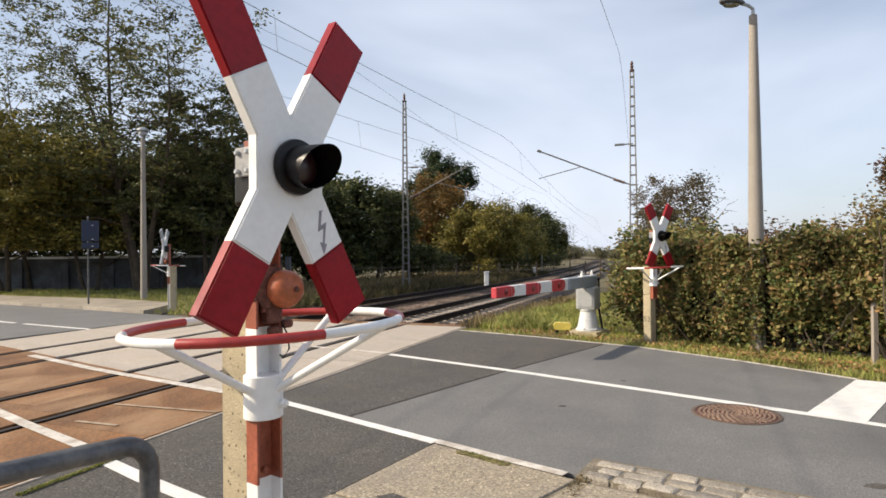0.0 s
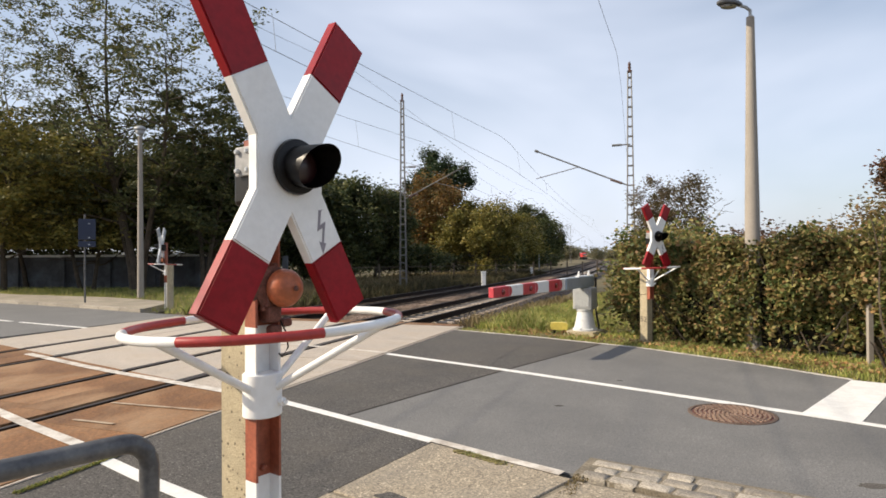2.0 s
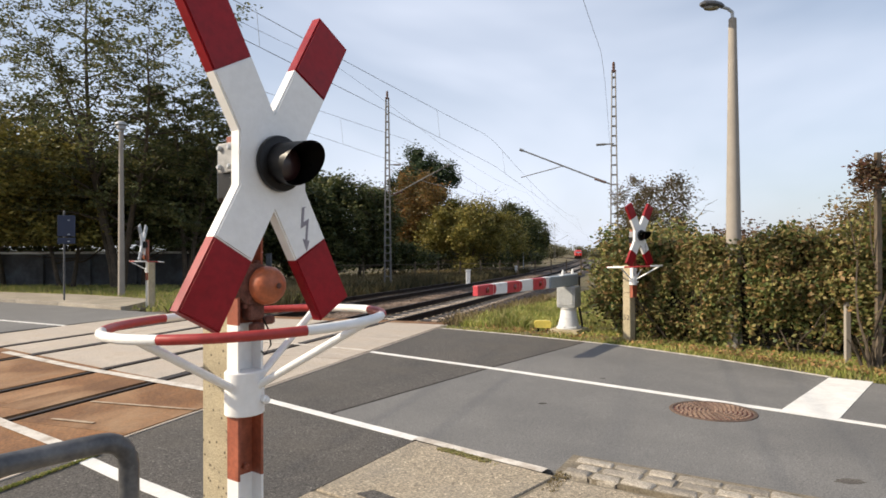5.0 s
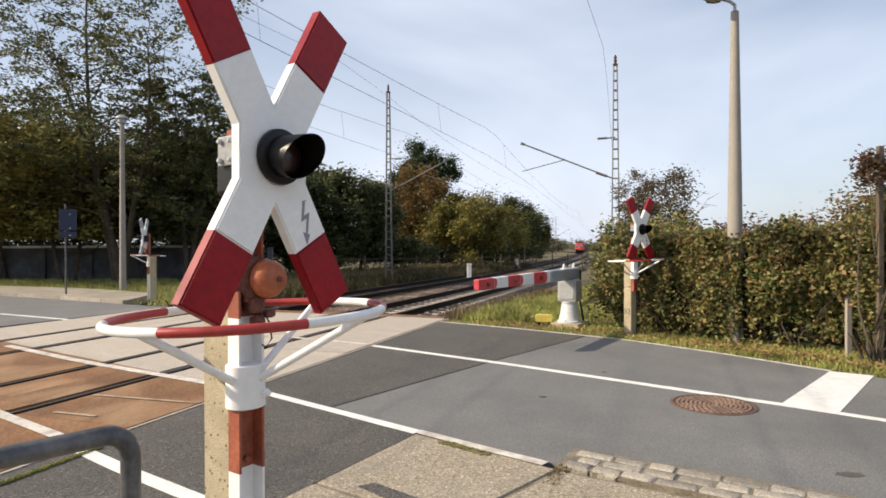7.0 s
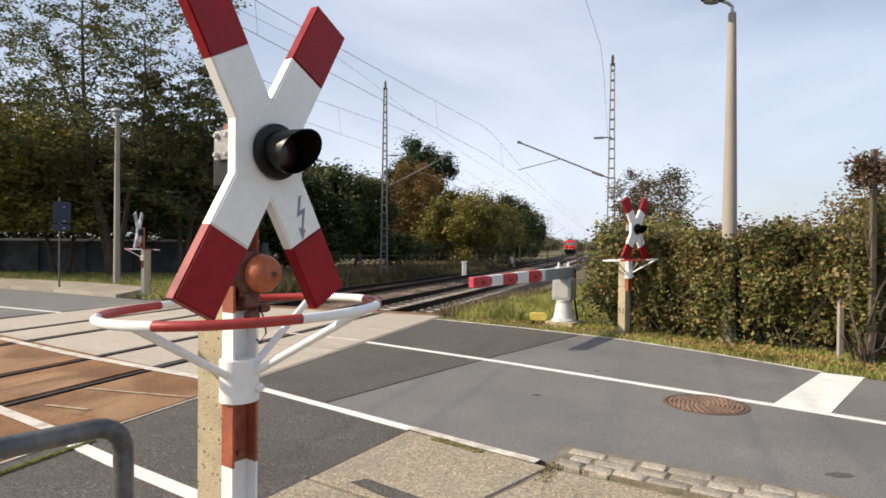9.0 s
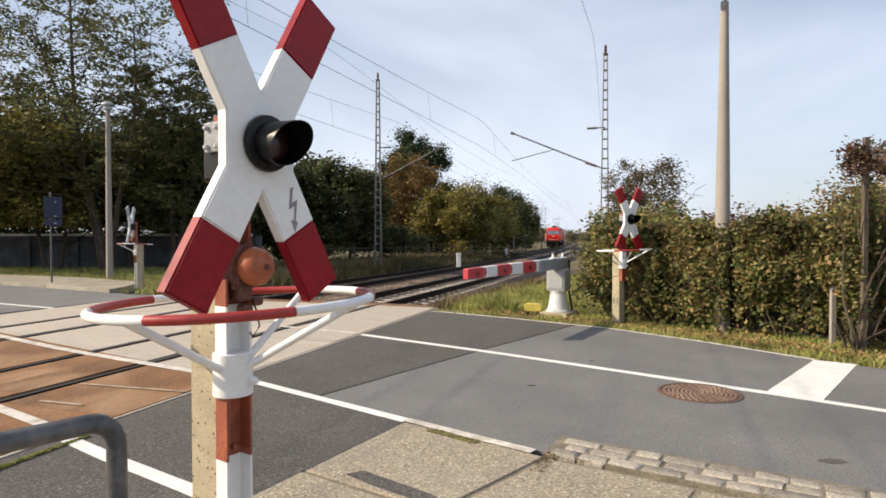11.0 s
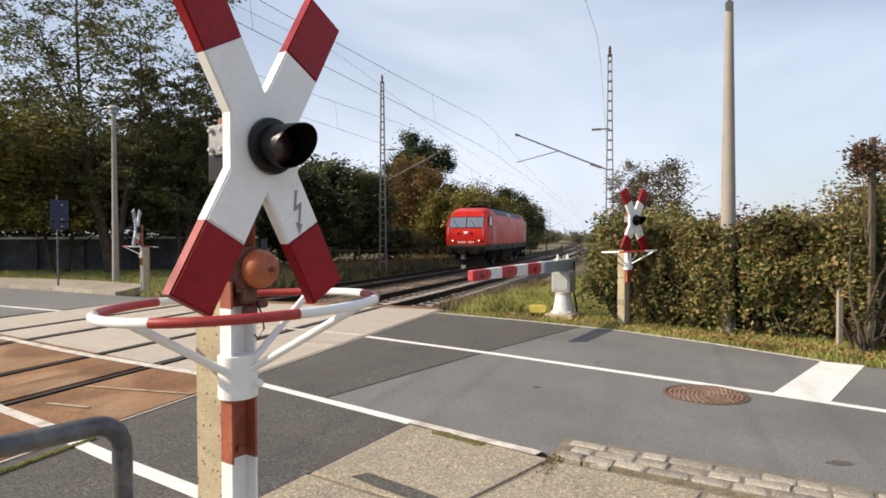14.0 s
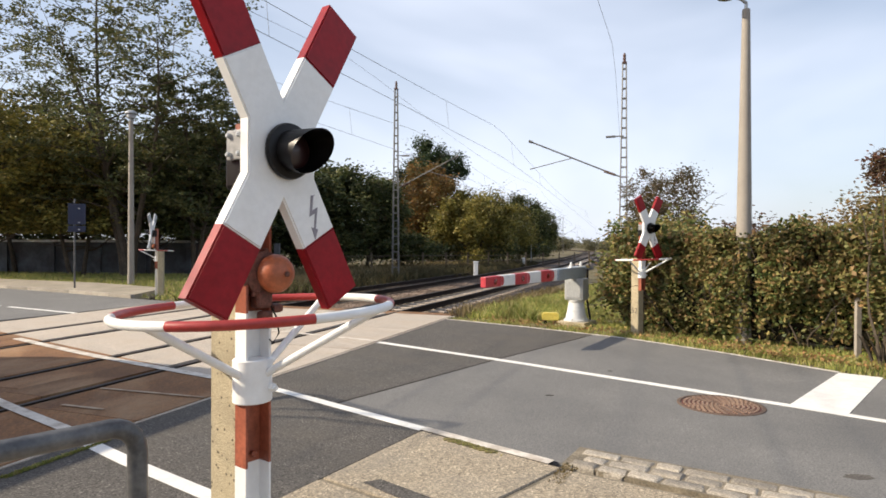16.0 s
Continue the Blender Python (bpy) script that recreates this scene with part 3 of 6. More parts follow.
def ballast():
    ss = [14.1 + 0.35 * i for i in range(130)] + [60 + 2 * i for i in range(40)] + [142 + 12 * i for i in range(26)]
    nn = [-13.6 + 0.22 * i for i in range(41)]
    verts, faces = [], []
    for s in ss:
        for n in nn:
            p = on_track(s, n)
            verts.append((p.x, p.y, p.z + ballast_z(n) + 0.02 * noise.noise(p * 3.1)))
    w = len(nn)
    for i in range(len(ss) - 1):
        for j in range(w - 1):
            a = i * w + j
            faces.append((a, a + 1, a + w + 1, a + w))
    tagged(cloud("ballast_bed", verts, faces, M_BALLAST), "brown crushed stone ballast under the tracks", "ballast", kind="structure")
    # loose stones
    rng = np.random.default_rng(5)
    verts, faces = [], []
    heaps = []
    ico = [(0, 0, 1), (0.9, 0, 0.2), (0.28, 0.86, 0.25), (-0.72, 0.53, 0.15), (-0.72, -0.53, 0.25), (0.28, -0.86, 0.1), (0, 0, -0.7)]
    tri = [(0, 1, 2), (0, 2, 3), (0, 3, 4), (0, 4, 5), (0, 5, 1), (6, 2, 1), (6, 3, 2), (6, 4, 3), (6, 5, 4), (6, 1, 5)]
    for i in range(17000):
        if i == 11000:
            heaps.append((verts, faces))
            verts, faces = [], []
        s = 14.3 + 45 * rng.random() ** 1.6
        n = -8.97 + rng.normal() * 0.36 if i < 11000 else -13.3 + 8.6 * rng.random()
        p = on_track(s, n, ballast_z(n) + 0.012)
        r = rng.uniform(0.018, 0.042)
        a = rng.random() * 6.28
        k = len(verts)
        for x, y, z in ico:
            x, y, z = x * rng.uniform(0.7, 1.2), y * rng.uniform(0.7, 1.2), z * rng.uniform(0.6, 1.1)
            verts.append((p.x + r * (x * math.cos(a) - y * math.sin(a)), p.y + r * (x * math.sin(a) + y * math.cos(a)), p.z + r * z))
        faces += [tuple(k + q for q in f) for f in tri]
    heaps.append((verts, faces))
    for (vv, ff), material, lab in zip(heaps, (M_STONES, M_STONES_DARK), ("pale brown ballast stones between the tracks", "dark soiled ballast stones between the rails")):
        tagged(cloud("ballast_stones", vv, ff, material), lab, "ballast", kind="stuff")


M_STONES_DARK = leaf_mat("ballast_stone_dark", [(0.045, 0.031, 0.024), (0.07, 0.05, 0.038), (0.03, 0.022, 0.017), (0.10, 0.072, 0.055)], 0.9, 0.0)
M_STONES = leaf_mat("ballast_stone", [(0.15, 0.105, 0.08), (0.24, 0.18, 0.14), (0.10, 0.068, 0.05), (0.32, 0.25, 0.195)], 0.9, 0.0)


def crossing():
    """Concrete panels between and beside the rails, each a piece of its own."""
    bed = bmesh.new()
    outline = [tuple((TD * s + TN * n)[:2]) for s, n in ((-6, -4.82), (14.25, -4.82), (14.25, -13.4), (-6, -13.4))]
    prism(bed, outline, -0.3, -0.035)
    base = single("crossing_deck", bed, M_GROOVE, "level crossing deck of concrete panels flush with the rails", "crossing deck", kind="structure")
    g = 0.105
    rail_n = [c + sd * HALF for c in TRACKS for sd in (1, -1)]
    strips = [(-4.84, rail_n[0] + g), (rail_n[0] - g - 0.02, (rail_n[0] + rail_n[1]) / 2), ((rail_n[0] + rail_n[1]) / 2, rail_n[1] + g + 0.02),
              (rail_n[1] - g, rail_n[2] + g), (rail_n[2] - g - 0.03, (rail_n[2] + rail_n[3]) / 2), ((rail_n[2] + rail_n[3]) / 2, rail_n[3] + g + 0.03), (rail_n[3] - g, -13.35)]
    # road edge across the tracks divides pale carriageway panels from rusty footpath panels

    def edge_s(n):
        a, b = Vector((-6.22, 10.22, 0)), Vector((-3.09, 8.05, 0))
        sa, na, sb, nb = a.dot(TD), a.dot(TN), b.dot(TD), b.dot(TN)
        return sa + (n - na) / (nb - na) * (sb - sa)

    for hi, lo in strips:
        mid = (hi + lo) / 2
        cut = edge_s(mid)
        for a0, a1, material in ((cut - 9.5, cut, M_PANEL_RUST), (cut, 14.0, M_PANEL)):
            count = max(1, round((a1 - a0) / (2.35 if material is M_PANEL else 1.9)))
            for i in range(count):
                s0, s1 = a0 + (a1 - a0) * i / count + 0.006, a0 + (a1 - a0) * (i + 1) / count - 0.006
                sk = (edge_s(lo) - edge_s(hi)) / 2
                first, last = (material is M_PANEL and i == 0), (material is M_PANEL_RUST and i == count - 1)
                k0, k1 = (sk if first else 0), (sk if last else 0)
                bm = bmesh.new()
                q = [(s0 - k0, hi - 0.004), (s1 - k1, hi - 0.004), (s1 + k1, lo + 0.004), (s0 + k0, lo + 0.004)]
                c = on_track((s0 + s1) / 2, mid)
                lift = random.uniform(-0.003, 0.003)
                prism(bm, [tuple((TD * s + TN * n - c)[:2]) for s, n in q], -0.12, 0.016 + lift)
                ob = part("panel", bm, material, base)
                ob.location = c
    bm = bmesh.new()
    prism(bm, [tuple((TD * s + TN * n)[:2]) for s, n in ((13.98, -4.9), (14.55, -4.9), (14.55, -13.3), (13.98, -13.3))], -0.25, 0.008)
    single("crossing_end_beam", bm, M_PANEL_RUST, "rust-stained end strip of the crossing deck", "crossing deck", kind="structure")
    bm = bmesh.new()
    prism(bm, [tuple((TD * s + TN * n)[:2]) for s, n in ((-5, -4.79), (14.1, -4.79), (14.1, -4.82), (-5, -4.82))], -0.2, 0.010)
    single("crossing_edge_strip", bm, M_PANEL, "pale edging strip along the crossing deck", "crossing deck", kind="structure")


def pavement():
    """Worn concrete slabs beside the road."""
    base_bm = bmesh.new()
    prism(base_bm, [(-0.26, 5.80), (-1.0, 4.6), (-1.8, 3.15), (-2.4, -2), (8, -4), (5.5, 0.5), (2.3, 3.95), (0.92, 4.86)], -0.25, -0.006)
    base = single("pavement", base_bm, M_JOINT, "worn concrete slab pavement with mossy joints", "pavement", kind="structure")
    slabs = [[(-0.255, 5.79), (-0.93, 4.62), (0.02, 3.93), (0.40, 4.34), (0.87, 4.86)], [(-0.96, 4.58), (-1.62, 3.42), (-0.62, 2.72), (-0.02, 3.89)],
             [(0.43, 4.32), (0.06, 3.90), (1.02, 3.20), (1.80, 4.22), (0.90, 4.82)], [(0.02, 3.86), (-0.58, 2.70), (0.40, 2.05), (0.99, 3.16)],
             [(1.83, 4.19), (1.06, 3.17), (2.1, 2.3), (3.0, 3.42)], [(-1.64, 3.38), (-2.1, 2.2), (-1.0, 1.4), (-0.62, 2.68)],
             [(-0.58, 2.66), (-0.96, 1.38), (0.1, 0.7), (0.38, 2.01)], [(0.42, 2.03), (0.14, 0.7), (1.6, -0.3), (2.06, 2.27), (1.02, 3.14)], [(2.12, 2.27), (1.66, -0.3), (5.0, -1.5), (5.0, 0.5), (2.8, 3.06)],
             [(-2.15, 2.1), (-2.35, -1.9), (1.5, -2.6), (1.6, -0.4), (-1.0, 1.3)]]
    for pts in slabs:
        bm = bmesh.new()
        c = Vector((sum(p[0] for p in pts) / len(pts), sum(p[1] for p in pts) / len(pts), 0))
        prism(bm, [(x - c.x, y - c.y) for x, y in pts], -0.15, 0.006 + random.uniform(-0.003, 0.003))
        bmesh.ops.bevel(bm, geom=[e for e in bm.edges if all(v.co.z > 0 for v in e.verts)], offset=0.008, segments=1, affect="EDGES")
        ob = part("slab", bm, M_SLAB, base)
        ob.location = c
    # asphalt repair patch
    bm = bmesh.new()
    prism(bm, [(-0.62, 4.52), (-0.50, 4.58), (0.0, 4.15), (0.1, 3.98), (-0.02, 4.0), (-0.42, 4.32)], 0.004, 0.014)
    single("repair_patch", bm, M_ASPHALT_OLD, "dark asphalt repair patch on the slabs", "repair patch", kind="structure")
    bm = bmesh.new()
    for i in range(9):
        t = i / 8
        box(bm, (0.0 + 0.34 * t, 5.52 - 0.30 * t, 0.02), (0.07 + 0.05 * random.random(), 0.05 + 0.03 * random.random(), 0.008), pose(0, 0, -0.006), 0.003)
    single("moss_strip", bm, M_MOSS, "yellowish moss along the pavement joint", "moss", kind="stuff")


def setts():
    base_bm = bmesh.new()
    prism(base_bm, [(0.90, 4.98), (1.12, 5.37), (2.75, 4.36), (4.4, 3.2), (4.1, 2.75), (2.4, 3.95)], -0.2, 0.007)
    base = single("sett_strip", base_bm, M_JOINT, "strip of granite setts along the kerb", "sett paving", kind="structure")
    rows = 3
    for r in range(rows):
        t = 0.0 + (0.07 if r % 2 else 0)
        while t < 3.7:
            ln = random.uniform(0.18, 0.34)
            a = Vector((0.98, 5.02, 0)) + Vector((0.845, -0.535, 0)) * (t + ln / 2) + Vector((0.535, 0.845, 0)) * (-0.03 + 0.145 * r)
            bm = bmesh.new()
            box(bm, (0, 0, -0.05), (ln - 0.010, 0.138, 0.16), None, 0.024)
            for v in bm.verts:
                v.co.x += random.uniform(-0.011, 0.011)
                v.co.y += random.uniform(-0.011, 0.011)
            ob = smooth(part("sett", bm, M_COBBLE, base), 50)
            ob.matrix_basis = pose(a.x, a.y, random.uniform(-0.016, -0.008), random.uniform(-1.5, 1.5), random.uniform(-1.5, 1.5), -32.3 + random.uniform(-5, 5))
            t += ln


# ---- crossing signs ----
def crossing_sign(m, label, with_digits=False):
    """Saint Andrew's cross with signal lamp, bell and guard ring on a steel post tied to a concrete stub. Front is -y."""
    t = thing("crossing_sign", label, "crossing sign", m, "crossing signs")
    ph, la, w, lb, xs, th = 1.0608, 0.66, 0.183, 0.377, 0.159, 0.048
    c, s = math.cos(ph), math.sin(ph)
    zc, yc = 2.091, -0.18
    v_flat = (xs - w / 2 / s) * s / c

    def arm(sx, sz, length, side):
        return (sx * (c * length + side * s * w / 2), sz * (s * length - side * c * w / 2))

    def plate(outline, material, name, parent, lo=0.0, hi=th):
        bm = bmesh.new()
        prism(bm, outline, -hi, -lo)
        bmesh.ops.bevel(bm, geom=[e for e in bm.edges if abs(e.verts[0].co.z - e.verts[1].co.z) < 1e-5 and e.verts[0].co.z > -lo - 1e-4], offset=0.006, segments=2, affect="EDGES")
        ob = part(name, bm, material, parent)
        ob.matrix_basis = Matrix.Translation((0, yc, zc)) @ Matrix.Rotation(radians(90), 4, "X")
        return ob

    # white middle with four arms up to the red bands
    o = []
    nt, nb = (0, w / 2 / c), (0, -w / 2 / c)
    o += [nt, arm(1, 1, lb, -1), arm(1, 1, lb, 1), (xs, v_flat), (xs, -v_flat), arm(1, -1, lb, 1), arm(1, -1, lb, -1), nb,
          arm(-1, -1, lb, -1), arm(-1, -1, lb, 1), (-xs, -v_flat), (-xs, v_flat), arm(-1, 1, lb, 1), arm(-1, 1, lb, -1)]
    body = plate(o, M_WHITE, "cross", t)
    tagged(body, "white enamelled cross body")
    for sx in (1, -1):
        for sz in (1, -1):
            q = [arm(sx, sz, lb, -1), arm(sx, sz, la, -1), arm(sx, sz, la, 1), arm(sx, sz, lb, 1)]
            ob = plate(q if sx * sz > 0 else q[::-1], M_RED, "red_tip", body)
            ob.matrix_basis = Matrix.Identity(4)
            tagged(ob, "dark red arm end")
    # high-voltage arrow
    bm = bmesh.new()
    ar = [(0.010, 0.090), (-0.016, 0.086), (-0.022, -0.002), (0.008, 0.014), (0.003, -0.048), (-0.012, -0.045), (0.010, -0.096), (0.026, -0.052), (0.013, -0.051), (0.022, 0.040), (-0.008, 0.024), (-0.002, 0.084)]
    prism(bm, [(x * 0.95 + 0.150, z * 0.95 - 0.245) for x, z in ar], 0.0006, 0.002)
    part("arrow", bm, M_ARROW, body)
    # signal lamp: backing disc, hood, lens
    lx, lz = 0.012, -0.006
    lamp = part("signal_lamp", lathe(bmesh.new(), [(0.103, 0.0), (0.107, 0.010), (0.104, 0.024), (0.080, 0.032)], 36, Matrix.Translation((lx, yc - 0.004, zc + lz)) @ Matrix.Rotation(radians(90), 4, "X")), M_BLACK, t, "black signal lamp with a long hood")
    smooth(lamp)
    bm = bmesh.new()
    n, L = 28, 8
    rings = []
    for k in range(n + 1):
        a = radians(-90 + 360 * k / n)
        reach = 0.124 + 0.018 * math.cos(a) + 0.048 * math.sin(a)
        rings.append([(0.079 * math.cos(a), -0.02 - reach * j / L, 0.079 * math.sin(a) - 0.008 * j / L) for j in range(L + 1)])
    grid = [[bm.verts.new((lx + x, yc + y, zc + lz + z)) for x, y, z in col] for col in rings]
    for k in range(n):
        for j in range(L):
            bm.faces.new((grid[k][j], grid[k + 1][j], grid[k + 1][j + 1], grid[k][j + 1]))
    bmesh.ops.solidify(bm, geom=bm.faces[:], thickness=0.004)
    smooth(part("hood", bm, M_BLACK, lamp))
    bm = bmesh.new()
    lathe(bm, [(0.066, 0.0), (0.066, 0.02), (0.045, 0.034), (0.0, 0.04)], 28, Matrix.Translation((lx, yc - 0.035, zc + lz)) @ Matrix.Rotation(radians(90), 4, "X"))
    smooth(part("lens", bm, M_LAMPLENS, lamp))
    # housing behind the cross
    bm = bmesh.new()
    box(bm, (-0.02, yc + th + 0.075, zc - 0.05), (0.20, 0.15, 0.21), None, 0.02)
    part("housing", bm, M_BLACK, t)
    bm = bmesh.new()
    box(bm, (-0.132, yc + th + 0.06, zc + 0.01), (0.012, 0.10, 0.11), None, 0.004)
    br = part("bracket", bm, M_PLATE, t, "galvanised bracket plate with bolts")
    for dy in (-0.03, 0.03):
        for dz in (-0.035, 0.035):
            bm = bmesh.new()
            lathe(bm, [(0.010, 0.0), (0.010, 0.012), (0.006, 0.016)], 8, Matrix.Translation((-0.138, yc + th + 0.06 + dy, zc + 0.01 + dz)) @ Matrix.Rotation(radians(-90), 4, "Y"))
            part("bolt", bm, M_ZINC, br)
    # steel channel post, painted in bands
    for z0, z1, material, lab in ((0.0, 0.872, M_WHITE, "white painted post foot"), (0.872, 1.15, M_RUSTRED, "red painted post band"), (1.27, 1.47, M_WHITE, "white painted post band"), (1.47, 2.20, M_RUSTRED, "red painted post band")):
        bm = bmesh.new()
        chan = [(-0.058, -0.04), (-0.048, -0.04), (-0.048, 0.02), (0.048, 0.02), (0.048, -0.04), (0.058, -0.04), (0.058, 0.03), (-0.058, 0.03)]
        prism(bm, chan, z0, z1, Matrix.Rotation(radians(-3), 4, "Z"))
        part("steel_post", bm, material, t, lab)
    for z in (0.905,):
        bm = bmesh.new()
        lathe(bm, [(0.014, 0.0), (0.014, 0.012), (0.008, 0.018)], 6, Matrix.Translation((0.012, 0.016, z)) @ Matrix.Rotation(radians(90), 4, "X"))
        part("bolt", bm, M_RUSTRED, t)
    bm = bmesh.new()
    lathe(bm, [(0.075, 1.118), (0.079, 1.122), (0.079, 1.284), (0.075, 1.288)], 28, Matrix.Diagonal((1.0, 0.9, 1, 1)))
    col = smooth(part("collar", bm, M_WHITE, t, "white steel collar"))
    bm = bmesh.new()
    lathe(bm, [(0.017, 0.0), (0.017, 0.02), (0.009, 0.022), (0.009, 0.034)], 6, Matrix.Translation((0.035, -0.066, 1.175)) @ Matrix.Rotation(radians(90), 4, "X"))
    part("bolt", bm, M_WHITE, col)
    # guard ring
    R, zr = 0.518, 1.482

    def ring_pt(a):
        aw = radians(a)
        return Vector((R * math.cos(aw - radians(55.6)) + 0.012, R * math.sin(aw - radians(55.6)) - 0.018, zr + 0.02 * math.cos(aw)))

    ring = None
    for a0, a1, material in ((255, 307, M_RINGRED), (307, 357, M_WHITE), (357, 392, M_RINGRED), (32, 75, M_WHITE), (75, 115, M_RINGRED), (115, 150, M_WHITE), (150, 200, M_RINGRED), (200, 255, M_WHITE)):
        bm = bmesh.new()
        n = max(5, int((a1 - a0) / 4))
        tube(bm, [ring_pt(a0 + (a1 - a0) * k / n) for k in range(n + 1)], 0.0175, 10)
        if ring is None:
            ring = part("guard_ring", bm, material, t, "red and white tubular guard ring")
            smooth(ring, 60)
        else:
            smooth(part("ring_section", bm, material, ring), 60)
    for a in (245, 342, 72):
        e = ring_pt(a)
        st = Vector((0.07 * math.cos(radians(a - 55.6)), 0.06 * math.sin(radians(a - 55.6)), 1.23))
        bm = bmesh.new()
        tube(bm, [st, e], 0.0155, 10)
        smooth(part("strut", bm, M_WHITE, t), 60)
    # bell with bracket
    bx, by, bz = 0.053, -0.075, 1.620
    bm = bmesh.new()
    lathe(bm, [(0.074, 0.0), (0.077, 0.01), (0.074, 0.035), (0.058, 0.062), (0.03, 0.076), (0.012, 0.078), (0.010, 0.084), (0.0, 0.084)], 32, Matrix.Translation((bx, by + 0.02, bz)) @ Matrix.Rotation(radians(90), 4, "X"))
    bell = smooth(part("bell", bm, M_BELL, t, "rust-orange warning bell"))
    bm = bmesh.new()
    lathe(bm, [(0.060, 0.0), (0.088, 0.006), (0.088, 0.022), (0.07, 0.03)], 24, Matrix.Translation((bx - 0.025, by + 0.055, bz)) @ Matrix.Rotation(radians(90), 4, "X"))
    part("bell_back", bm, M_RUST, bell, "rusty cast ring behind the bell")
    for k in range(9):
        a = k * 0.698
        bm = bmesh.new()
        box(bm, (bx - 0.025 + 0.086 * math.cos(a), by + 0.05, bz + 0.086 * math.sin(a)), (0.03, 0.03, 0.03), None, 0.008)
        part("lug", bm, M_RUST, bell)
    bm = bmesh.new()
    lathe(bm, [(0.011, 0.0), (0.011, 0.006), (0.005, 0.008)], 10, Matrix.Translation((bx, by - 0.063, bz)) @ Matrix.Rotation(radians(90), 4, "X"))
    part("bell_nut", bm, M_RUST, bell)
    bm = bmesh.new()
    box(bm, (bx - 0.03, by + 0.05, bz - 0.10), (0.07, 0.06, 0.07), None, 0.012)
    box(bm, (bx - 0.03, by + 0.03, bz - 0.165), (0.05, 0.05, 0.04), None, 0.012)
    box(bm, (bx + 0.03, by + 0.04, bz - 0.14), (0.05, 0.05, 0.035), None, 0.012)
    tube(bm, [(bx - 0.06, by + 0.03, bz + 0.03), (bx - 0.065, by + 0.03, bz - 0.07)], 0.012, 8)
    part("bell_bracket", bm, M_RUST, bell)
    bm = bmesh.new()
    tube(bm, [(0.045, -0.05, 1.50), (0.075, -0.055, 1.44), (0.085, -0.055, 1.38), (0.06, -0.05, 1.345), (0.045, -0.045, 1.36)], 0.0035, 6)
    part("cable", bm, M_BLACK, t)
    bm = bmesh.new()
    tube(bm, [(0.058, -0.01, 1.09), (0.062, -0.012, 0.86), (0.056, -0.012, 0.6), (0.06, -0.01, 0.0)], 0.007, 6)
    part("cable", bm, M_BLACK, t)
    # concrete stub
    bm = bmesh.new()
    prism(bm, [(-0.075, -0.085), (0.075, -0.085), (0.085, -0.075), (0.085, 0.075), (0.075, 0.085), (-0.075, 0.085), (-0.085, 0.075), (-0.085, -0.075)], 0.0, 1.50, pose(0.058, 0.152, 0, 0, 0, -85.6))
    st = part("concrete_post", bm, M_POSTCONC, t, "pitted yellowish concrete post")
    return t


ground()
road()
manhole()
rails()
ballast()
pavement()
near_sign = crossing_sign(pose(-0.78, 2.47, 0, 0, 0, 55.6), "red and white crossing sign with hooded lamp beside road")
for (px, py, rz, lab) in ((3.75, 12.28, 34, "red and white crossing sign on a concrete post before hedge"), (-9.72, 20.75, -84, "crossing sign turned away beside the far road")):
    other = copy_thing(near_sign, pose(px, py, -0.04, 0, 0, rz))
    tagged(other, lab)
    if px < 0:
        # seen from behind: bare metal on the back of the arms
        for c in other.children:
            if c.name.startswith("cross"):
                for tip in c.children:
                    if tip.name.startswith("red_tip"):
                        tip.data = tip.data.copy()
                        tip.data.materials[0] = M_ZINC
                        tagged(tip, "bare grey back of the arm end")
    if px > 0:
        # this one has no bell, and its steel post ends half-way down the concrete
        for c in list(other.children):
            low = c.name.startswith("steel_post") and min(v.co.z for v in c.data.vertices) < 0.1
            if low or c.name.startswith("bell"):
                for g in list(c.children) + [c]:
                    bpy.data.objects.remove(g)
        # painted post number
        txt = bpy.data.curves.new("post_number", "FONT")
        txt.body, txt.size, txt.extrude, txt.align_x = "52", 0.15, 0.001, "CENTER"
        tmp = bpy.data.objects.new("post_number", txt)
        mesh = bpy.data.meshes.new_from_object(tmp)
        bpy.data.objects.remove(tmp)
        mesh.materials.append(M_DIGIT)
        digits = new("post_number", mesh)
        digits.parent = [c for c in other.children if c.name.startswith("concrete_post")][0]
        digits.matrix_basis = pose(0.058, 0.152, 0, 0, 0, -85.6) @ pose(0, -0.0875, 0.42, 90, 0, 0)


